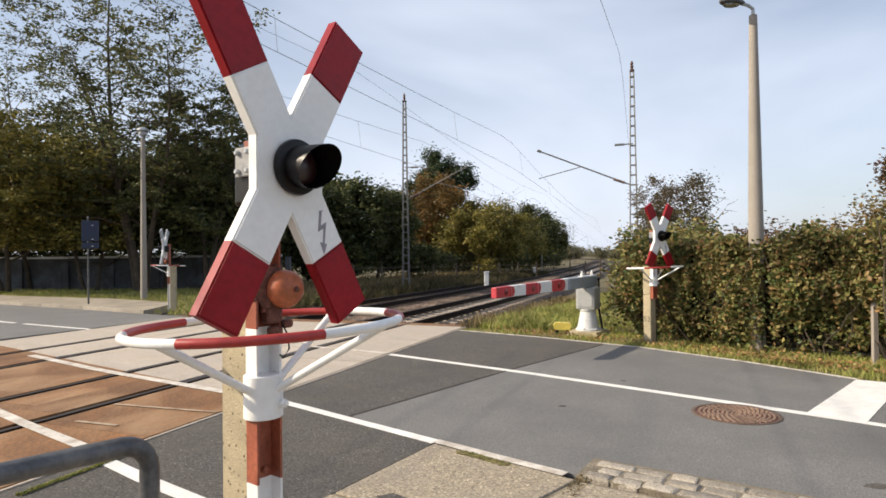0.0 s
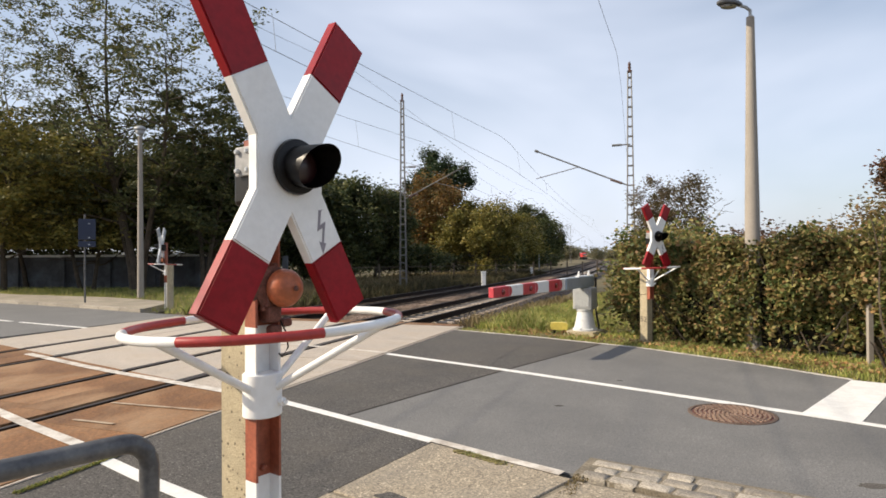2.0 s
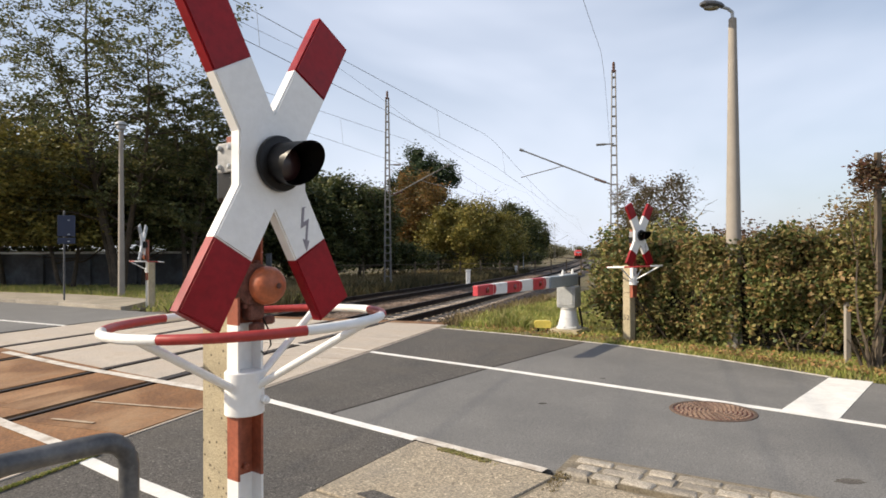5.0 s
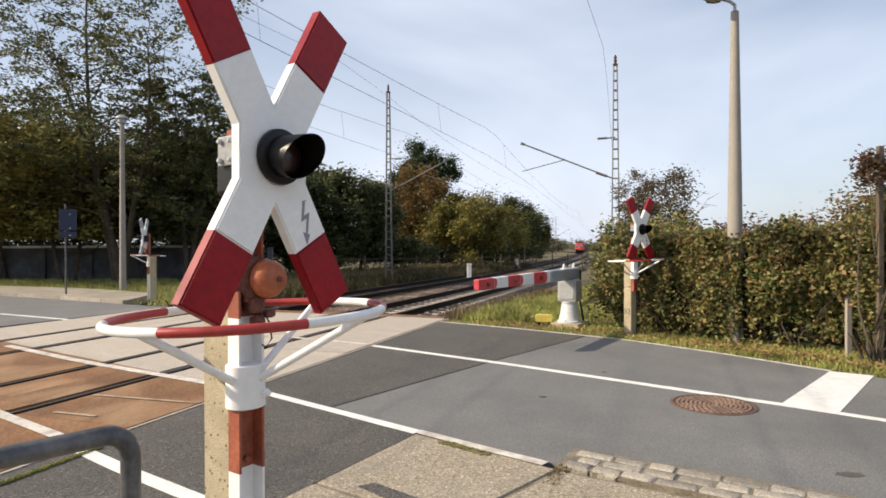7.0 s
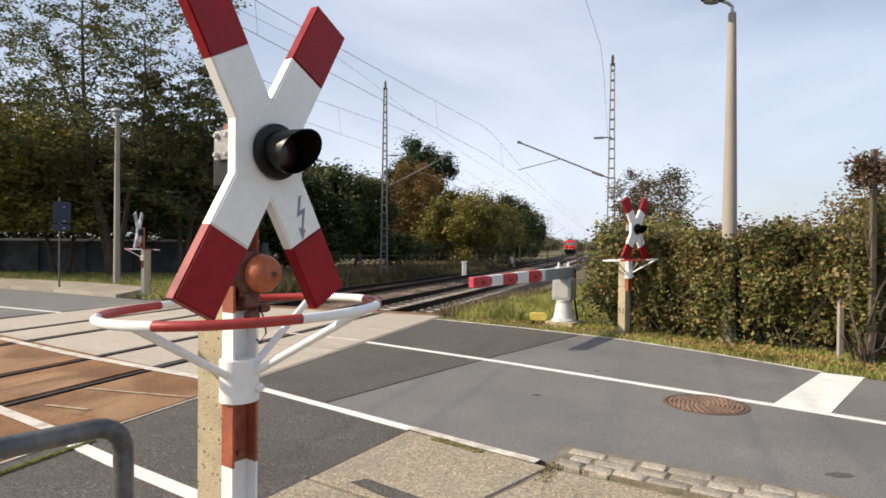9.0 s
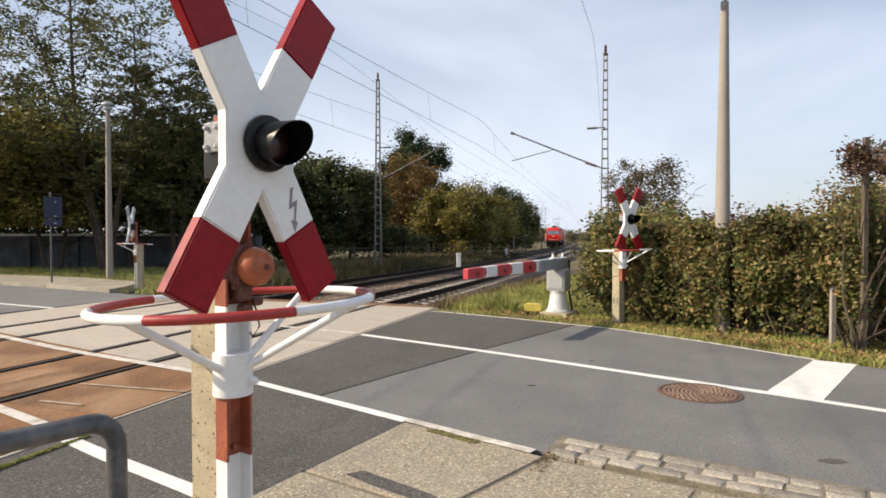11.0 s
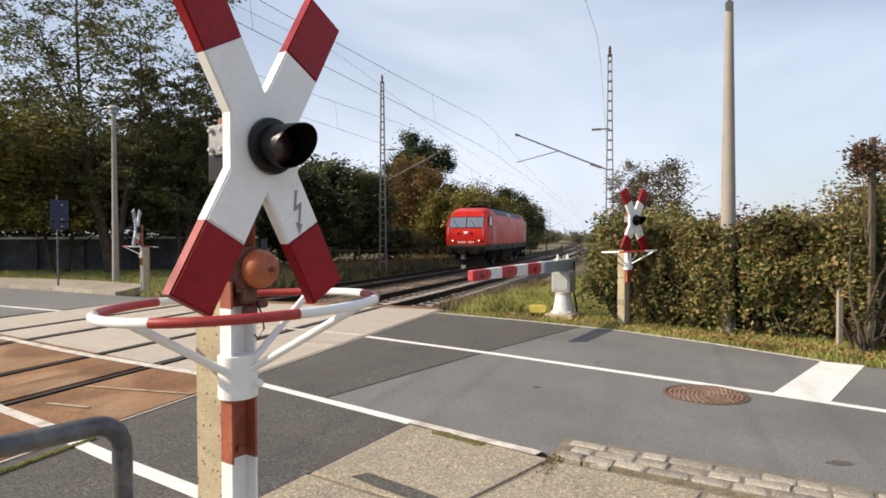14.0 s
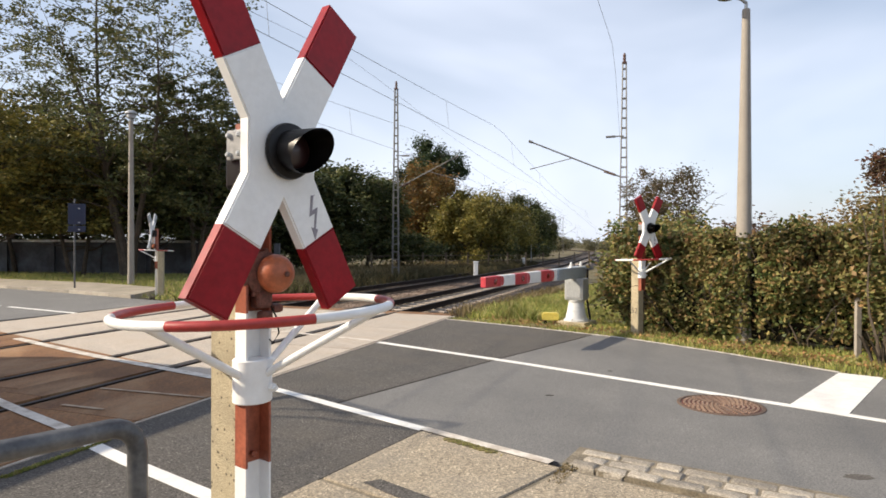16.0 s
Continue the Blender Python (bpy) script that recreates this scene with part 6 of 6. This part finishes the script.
def hedge():
    """Trimmed hedge along the verge, grown through by creepers."""
    rng = np.random.default_rng(77)
    line = [Vector((3.95, 13.45, 0)), Vector((4.55, 12.8, 0)), Vector((5.62, 11.40, 0)), Vector((6.9, 10.5, 0)), Vector((7.95, 9.05, 0)), Vector((10.5, 5.7, 0)), Vector((14, 1.5, 0))]
    t = thing("hedge", "dense green and brown hedge overgrown with creepers", "hedge")
    seg = [(b - a).length for a, b in zip(line, line[1:])]
    total = sum(seg)

    def at(u):
        d = u * total
        for a, b, l in zip(line, line[1:], seg):
            if d <= l:
                return a.lerp(b, d / l), (b - a).normalized()
            d -= l
        return line[-1], (line[-1] - line[-2]).normalized()

    def height(u):
        return 1.93 + 0.16 * noise.noise(Vector((u * 16, 0, 2))) + 0.08 * noise.noise(Vector((u * 60, 5, 2)))

    for nm, material, count, seed_shift in (("foliage", M_HEDGE, 78000, 0.0), ("creeper", M_HEDGEBROWN, 24000, 9.0)):
        pts = []
        while len(pts) < count:
            u = rng.random() ** 1.35
            p, d = at(u)
            n = Vector((-d.y, d.x, 0))
            h = height(u)
            face = rng.random()
            z = h * rng.random() ** 0.9
            if noise.noise(Vector((p.x * 2.3, p.y * 2.3, z * 2.3 + 7))) < -0.12 and rng.random() < 0.75:
                continue
            bulge = 0.52 * noise.noise(Vector((p.x * 1.3, p.y * 1.3, z * 1.3))) + 0.10 * noise.noise(Vector((p.x * 4, p.y * 4, z * 4)))
            if nm == "creeper" and noise.noise(Vector((p.x * 0.9 + 4, p.y * 0.9, z * 0.8 + seed_shift))) < 0.02:
                continue
            if face < 0.62:
                off = -0.50 - bulge + abs(rng.normal()) * 0.16
            elif face < 0.85:
                off, z = rng.uniform(-0.55, 0.65), h - abs(rng.normal()) * 0.12 + bulge
            else:
                off = rng.uniform(-0.4, 0.7)
            q = p + n * off
            pts.append((q.x + rng.normal() * 0.03, q.y + rng.normal() * 0.03, max(0.04, z)))
        lv, lf = [], []
        leaf_faces(rng, np.array(pts), 0.043, lv, lf, 0.7, 0.62)
        cloud(nm, lv, lf, material, t)
    # woody inside
    wv, wf = [], []
    for i in range(260):
        u = rng.random()
        p, d = at(u)
        n = Vector((-d.y, d.x, 0))
        q = p + n * rng.uniform(-0.35, 0.4)
        st = path(rng, tuple(q), (rng.normal() * 0.3, rng.normal() * 0.3, 1), height(u) * rng.uniform(0.6, 1.0), 7, 0.2)
        limb(wv, wf, st, [0.018 * (1 - k / 9) for k in range(8)], 4)
    for i in range(50):
        u = rng.random()
        p, d = at(u)
        st = path(rng, (p.x, p.y, height(u) - 0.25), (rng.normal() * 0.5, rng.normal() * 0.5, 1), rng.uniform(0.3, 0.7), 5, 0.3)
        limb(wv, wf, st, [0.006, 0.005, 0.004, 0.003, 0.003, 0.002], 3)
    cloud("woody_growth", wv, wf, M_BARK, t)
    # near-black sheet added in the heart, painting the shade behind the leaves
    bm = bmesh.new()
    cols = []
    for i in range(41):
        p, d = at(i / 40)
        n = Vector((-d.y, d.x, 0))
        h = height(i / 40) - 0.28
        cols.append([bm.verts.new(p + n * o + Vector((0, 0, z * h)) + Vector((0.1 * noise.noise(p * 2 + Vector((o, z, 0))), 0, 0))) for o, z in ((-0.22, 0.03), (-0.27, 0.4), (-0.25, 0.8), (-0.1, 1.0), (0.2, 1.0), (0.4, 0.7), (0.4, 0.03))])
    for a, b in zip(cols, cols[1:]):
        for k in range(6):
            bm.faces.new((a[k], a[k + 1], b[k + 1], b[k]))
    part("twig_mass", bm, M_HEDGE_SHADE, t)


M_BANK = leaf_mat("bank_weed", [(0.045, 0.042, 0.018), (0.075, 0.062, 0.027), (0.03, 0.034, 0.014), (0.11, 0.08, 0.038)], 0.8, 0.2)
M_FRUIT = leaf_mat("fruit_tree_leaf", [(0.07, 0.065, 0.03), (0.11, 0.085, 0.04), (0.15, 0.10, 0.055), (0.08, 0.085, 0.035)])
M_AUTUMN = leaf_mat("autumn_shrub_leaf", [(0.22, 0.13, 0.05), (0.17, 0.13, 0.05), (0.13, 0.12, 0.045), (0.28, 0.16, 0.06)])
# colour of the hedge's inner sheet: deep shade between leaves, painted in
M_HEDGE_SHADE = mat("twig_mass", (0.018, 0.016, 0.010), 0.95, var=0.5, scale=6, fine=25, bump=1.0, spec=0.1)


def grass_field(name, polygon, count, size, material, label, seed, z=-0.05):
    rng = np.random.default_rng(seed)
    poly = np.array(polygon)
    lo, hi = poly.min(0), poly.max(0)
    verts, faces = [], []
    made = 0
    while made < count:
        p = lo + (hi - lo) * rng.random((4000, 2))
        x, y = p[:, 0], p[:, 1]
        ins = np.zeros(len(p), bool)
        j = len(poly) - 1
        for i in range(len(poly)):
            xi, yi, xj, yj = *poly[i], *poly[j]
            ins ^= ((yi > y) != (yj > y)) & (x < (xj - xi) * (y - yi) / (yj - yi + 1e-12) + xi)
            j = i
        for px, py in p[ins]:
            if made >= count:
                break
            dens = noise.noise(Vector((px * 0.9, py * 0.9, seed)))
            if dens < -0.25 and rng.random() < 0.7:
                continue
            h = size * rng.uniform(0.4, 1.3) * (1 + 0.6 * dens)
            a = rng.random() * 6.28
            w = 0.006 + size * 0.035
            dx, dy = math.cos(a) * w, math.sin(a) * w
            lx, ly = rng.normal() * h * 0.45, rng.normal() * h * 0.45
            k = len(verts)
            g = z + fall(px, py)
            verts += [(px - dx, py - dy, g), (px + dx, py + dy, g), (px + lx * 0.4 + dx * 0.7, py + ly * 0.4 + dy * 0.7, g + h * 0.6), (px + lx * 0.4 - dx * 0.7, py + ly * 0.4 - dy * 0.7, g + h * 0.6), (px + lx, py + ly, g + h)]
            faces += [(k, k + 1, k + 2, k + 3), (k + 3, k + 2, k + 4)]
            made += 1
    return tagged(cloud(name, verts, faces, material), label, "grass", kind="stuff")


def plants():
    VERGE = [(-0.0, 14.45), (1.6, 13.15), (3.35, 11.65), (4.5, 10.2), (5.42, 8.7), (8.1, 5.7), (10.5, 4.4), (7.6, 9.3), (6.5, 10.6), (5.4, 11.7), (4.0, 12.9), (4.7, 15.5), (8.8, 24), (13, 32), (8.6, 33), (3.0, 21.5), (0.2, 15.0)]
    grass_field("verge_grass", VERGE, 62000, 0.085, M_GRASS, "short green and straw-coloured verge grass", 3)
    grass_field("verge_weeds", [(0.4, 14.9), (1.9, 14.2), (3.0, 15.6), (5.4, 22), (4.2, 22.4), (1.6, 17.5)], 9000, 0.20, M_GRASS, "tall weeds on the track shoulder", 4)
    grass_field("track_weeds", [(-0.2, 15.0), (0.6, 14.9), (4.6, 24.2), (3.8, 24.2)], 1500, 0.22, M_DRYGRASS, "dry weeds on the ballast shoulder", 14)
    grass_field("far_verge_grass", [(-14.3, 25.5), (-10.3, 22.8), (-9.8, 19.6), (-7.6, 18.2), (-5.2, 24.5), (-10, 34), (-34, 36), (-34, 34)], 16000, 0.16, M_GRASS, "green verge grass beyond the road", 5)
    # weed colour darkened to paint the shade of the trees on this bank
    grass_field("bank_weeds", [(-8.2, 18.6), (-7.0, 18.4), (1.6, 40), (9.5, 66), (7.2, 67), (-3.2, 40)], 15000, 0.5, M_BANK, "tangled weeds along the far track, darkened for tree shade", 16, -0.25)
    grass_field("dry_meadow", [(-5.0, 25), (-4.3, 31), (6.5, 62), (0, 64), (-14, 40), (-8, 27)], 16000, 0.42, M_DRYGRASS, "dry straw-coloured meadow along the railway", 6, -0.2)
    grass_field("line_grass", [(5.0, 21), (7.8, 30), (11.8, 42), (22, 72), (34, 100), (40, 98), (27, 68), (18, 44), (12, 30), (8, 20)], 22000, 0.45, M_BANK, "rough dark grass beside the railway", 19)
    grass_field("edge_moss", [(-3.30, 4.55), (-2.98, 5.45), (-2.95, 5.44), (-3.24, 4.55)], 900, 0.022, M_GRASS, "moss and tufts along the deck edge", 20, 0.005)
    grass_field("joint_grass", [(0.70, 4.55), (0.80, 4.52), (1.0, 4.86), (0.93, 4.98), (0.84, 4.84)], 200, 0.02, M_DRYGRASS, "grass tufts in the pavement joint", 17, 0.0)
    grass_field("joint_grass", [(0.02, 5.45), (0.42, 5.10), (0.47, 5.17), (0.06, 5.54)], 420, 0.025, M_GRASS, "grass tufts along the pavement edge", 18, 0.0)
    rng = np.random.default_rng(8)
    pts = []
    while len(pts) < 1300:
        u = rng.random()
        a, b = Vector((0.6, 14.3, 0)), Vector((3.4, 11.9, 0))
        c, d = Vector((3.4, 11.9, 0)), Vector((6.3, 8.3, 0))
        p = a.lerp(b, u) if rng.random() < 0.3 else c.lerp(d, u)
        n = Vector((0.7, 0.7, 0))
        q = p + n * (abs(rng.normal()) * 0.45 + 0.05)
        pts.append((q.x, q.y, 0.0 + 0.04 * rng.random()))
    lv, lf = [], []
    leaf_faces(rng, np.array(pts), 0.028, lv, lf, 0.15, 0.7)
    tagged(cloud("fallen_leaves", lv, lf, M_FALLEN), "brown fallen leaves on the verge", "fallen leaves", kind="stuff")
    hedge()
    # beyond the road, on the far side of the line
    tree("locust_tree", -16.9, 33.0, 18.0, 4.5, M_LOCUST, "tall airy locust tree with dark feathery foliage", 21, 25000, 0.09, 0.24, 3, "tall", 0.24, 24, trunk_r=0.2, zmin=3.0, zf=0.25)
    tree("locust_tree", -13.9, 34.2, 11.5, 3.1, M_LOCUST, "tall airy locust tree with dark feathery foliage", 42, 22000, 0.09, 0.24, 2, "tall", 0.24, 20, trunk_r=0.16, zmin=3.0, zf=0.25)
    tree("locust_tree", -25.6, 37.0, 17.0, 4.6, M_LOCUST, "slender thinly leaved locust tree", 22, 4200, 0.09, 0.3, 2, "tall", 0.22, 16, trunk_r=0.14, zmin=3.0, zf=0.25)
    tree("leafy_tree", -24.2, 33.0, 9.8, 4.4, M_YELLOWGREEN, "dense yellowish green tree beyond the road", 23, 30000, 0.11, 0.2, 2, "round", 0.34, 18, core=0.12, zmin=2.3)
    tree("leafy_tree", -20.2, 33.8, 7.4, 3.2, M_YELLOWGREEN, "dense yellowish green tree beyond the road", 43, 20000, 0.11, 0.2, 2, "round", 0.34, 18, core=0.12, zmin=2.3)
    tree("leafy_tree", -13.6, 35.0, 8.4, 4.0, M_DARKLEAF, "dense dark green tree in shade", 24, 30000, 0.12, 0.18, 2, "round", 0.36, 18, core=0.15, zmin=2.2)
    tree("leafy_tree", -17.4, 36.0, 8.4, 4.0, M_DARKLEAF, "dense dark green tree in shade", 25, 28000, 0.12, 0.18, 2, "round", 0.36, 18, core=0.15, zmin=2.4)
    tree("leafy_tree", -29.5, 36.0, 9.5, 4.6, M_DARKLEAF, "dense dark tree behind the wall", 26, 24000, 0.13, 0.15, 2, "round", 0.4, 16, core=0.2, zmin=2.4)
    tree("leafy_tree", -17.0, 44.0, 9.5, 5.0, M_DARKLEAF, "dense dark tree behind the wall", 36, 20000, 0.18, 0.08, 2, "round", 0.5, 14, core=0.3)
    tree("leafy_tree", -26.0, 45.0, 10.5, 6.0, M_DARKLEAF, "dense dark tree behind the wall", 37, 20000, 0.2, 0.08, 2, "round", 0.55, 14, core=0.3)
    tree("leafy_tree", -36.0, 44.0, 10.5, 6.0, M_DARKLEAF, "dense dark tree behind the wall", 38, 20000, 0.2, 0.08, 2, "round", 0.55, 14, core=0.3)
    tree("leafy_tree", -11.5, 47.0, 6.9, 4.2, M_DARKLEAF, "dark tree beyond the meadow", 27, 24000, 0.17, 0.1, 1, "round", 0.5, 14, core=0.4)
    tree("leafy_tree", -6.6, 49.0, 7.4, 3.6, M_DARKLEAF, "dark green tree with pale upper twigs", 28, 26000, 0.13, 0.08, 2, "round", 0.28, 18, lumps=60)
    tree("pine_tree", -2.1, 76.0, 14.6, 4.0, M_PINE, "tall dark pine with rounded crown", 29, 24000, 0.17, 0.45, 1, "round", 0.3, 20, lumps=50)
    tree("autumn_tree", -2.2, 62.0, 9.8, 3.6, M_ORANGE, "orange-brown autumn tree beside the railway", 30, 20000, 0.14, 0.2, 2, "round", 0.3, 18, lumps=50)
    tree("autumn_tree", 2.3, 59.0, 7.0, 4.0, M_YELLOWGREEN, "broad yellow-green tree beside the railway", 31, 36000, 0.13, 0.1, 2, "wide", 0.3, 20, lumps=70)
    tree("leafy_tree", -5.6, 67.0, 9.4, 4.2, M_DARKLEAF, "dark tree behind the autumn trees", 44, 15000, 0.17, 0.05, 2, "round", 0.4, 16, lumps=60)
    tree("leafy_tree", 3.2, 86.0, 9.6, 4.6, M_DARKLEAF, "dark tree behind the autumn trees", 45, 15000, 0.18, 0.04, 2, "round", 0.4, 16, lumps=60)
    tree("leafy_tree", 6.6, 78.0, 7.8, 4.2, M_YELLOWGREEN, "olive green tree beside the railway", 32, 28000, 0.15, 0.06, 2, "round", 0.36, 18, lumps=60)
    tree("leafy_tree", 10.3, 91.0, 8.8, 4.4, M_DARKLEAF, "dark green tree beside the railway", 33, 26000, 0.17, 0.04, 2, "round", 0.38, 18, lumps=60)
    tree("leafy_tree", 15.2, 108.0, 8.4, 3.6, M_DARKLEAF, "dark green tree beside the railway", 34, 20000, 0.19, 0.02, 2, "round", 0.4, 18, lumps=60)
    for i, (bx, by, bh, br) in enumerate(((-9, 46, 3.2, 3.0), (-3.5, 52, 3.0, 3.2), (0, 64, 3.5, 4), (5, 72, 3.5, 3.6), (9, 84, 3.2, 3.4), (13, 99, 3.4, 3.4), (17.5, 122, 3.6, 3.4))):
        bush(bx, by, br, br * 0.8, bh, M_DARKLEAF, "dark undergrowth at the edge of the trees", 50 + i, 7000, 0.14)
    # right of the line
    tree("fruit_tree", 8.3, 24.5, 5.0, 1.6, M_FRUIT, "small thin-leaved tree with arching bare branches", 40, 12000, 0.05, 0.40, 3, "round", 0.10, 10, lumps=60, trunk_r=0.07)
    bush(4.30, 14.0, 1.15, 1.0, 2.45, M_HEDGE, "green shrub at the end of the hedge", 60, 17000, 0.055)
    bush(5.3, 14.0, 1.2, 1.0, 2.55, M_HEDGE, "green shrub behind the hedge", 61, 13000, 0.06)
    for i, (bx, by, bh, br, lm) in enumerate(((11.9, 22.5, 3.1, 2.4, M_REDLEAF), (14.2, 22.0, 3.7, 2.6, M_AUTUMN), (16.2, 21.0, 4.3, 2.8, M_AUTUMN), (9.2, 19.0, 2.3, 1.8, M_REDLEAF), (13.0, 15.5, 3.3, 1.6, M_HEDGE), (10.2, 13.2, 3.0, 1.5, M_HEDGE))):
        bush(bx, by, br, br * 0.8, bh, lm, "autumn-coloured shrub behind the hedge", 70 + i, 7000, 0.075)
    tree("autumn_tree", 9.6, 12.0, 4.1, 1.3, M_REDLEAF, "small reddish autumn tree behind the hedge", 41, 5500, 0.042, 0.5, 2, "round", 0.14, 16, lumps=34, trunk_r=0.05)
    bush(6.58, 9.50, 0.27, 0.25, 3.15, M_HEDGE, "creeper climbing a weathered post", 62, 5200, 0.040, category="creeper")
    bush(6.42, 9.38, 0.34, 0.28, 0.75, M_REDLEAF, "tuft of creeper hanging over a post top", 64, 1200, 0.036, z0=2.55, category="creeper")
    bush(7.5, 9.8, 0.7, 0.6, 2.7, M_HEDGE, "creeper-covered shrub beside the post", 63, 8000, 0.04)
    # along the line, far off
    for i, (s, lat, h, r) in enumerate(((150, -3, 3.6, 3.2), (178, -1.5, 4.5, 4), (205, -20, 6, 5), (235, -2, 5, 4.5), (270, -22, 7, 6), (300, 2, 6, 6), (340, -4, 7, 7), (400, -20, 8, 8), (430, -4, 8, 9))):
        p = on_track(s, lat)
        bush(p.x, p.y, r, r * 0.8, h, M_HAZE, "far-off shrub beside the railway, leaf colour paled for haze", 90 + i, 4500, 0.25)
    # woods on the horizon, with the haze painted into their leaf tones
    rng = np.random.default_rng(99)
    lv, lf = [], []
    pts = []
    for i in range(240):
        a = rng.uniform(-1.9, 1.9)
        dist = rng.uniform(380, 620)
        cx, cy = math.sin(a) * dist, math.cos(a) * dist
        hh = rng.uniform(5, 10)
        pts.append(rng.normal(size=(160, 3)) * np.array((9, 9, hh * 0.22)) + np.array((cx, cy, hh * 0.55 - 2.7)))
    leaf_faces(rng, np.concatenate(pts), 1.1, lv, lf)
    tagged(cloud("far_woods", lv, lf, M_HAZE), "distant woods on the horizon, haze put into leaf colour", "woods", kind="stuff")


plants()
loco, wheelsets = locomotive()
setts()
crossing()

LOCO_TIME, LOCO_S, LOCO_V = 15.0, 11.9, 25.6      # when its front is where along the line, and its speed


def loco_s(t):
    return LOCO_S - LOCO_V * (t - LOCO_TIME) * (1 if t < LOCO_TIME else 0.93)


def motions():
    rows = []
    for i in range(65):
        t = i * 0.25
        s = loco_s(t) + LH
        p = on_track(s, TRACKS[1], 0.018)
        rows.append((t, pose(p.x, p.y, p.z, 0, 0, heading(s))))
    walk(loco, rows)
    for ws, x in wheelsets:
        spin = []
        for i in range(481):
            t = i / 30
            turn = math.degrees(LOCO_V * t / WHEEL_R) % 360
            spin.append((t, pose(x, 0, WHEEL_R, 0, -turn, 0)))
        walk(ws, spin)


motions()
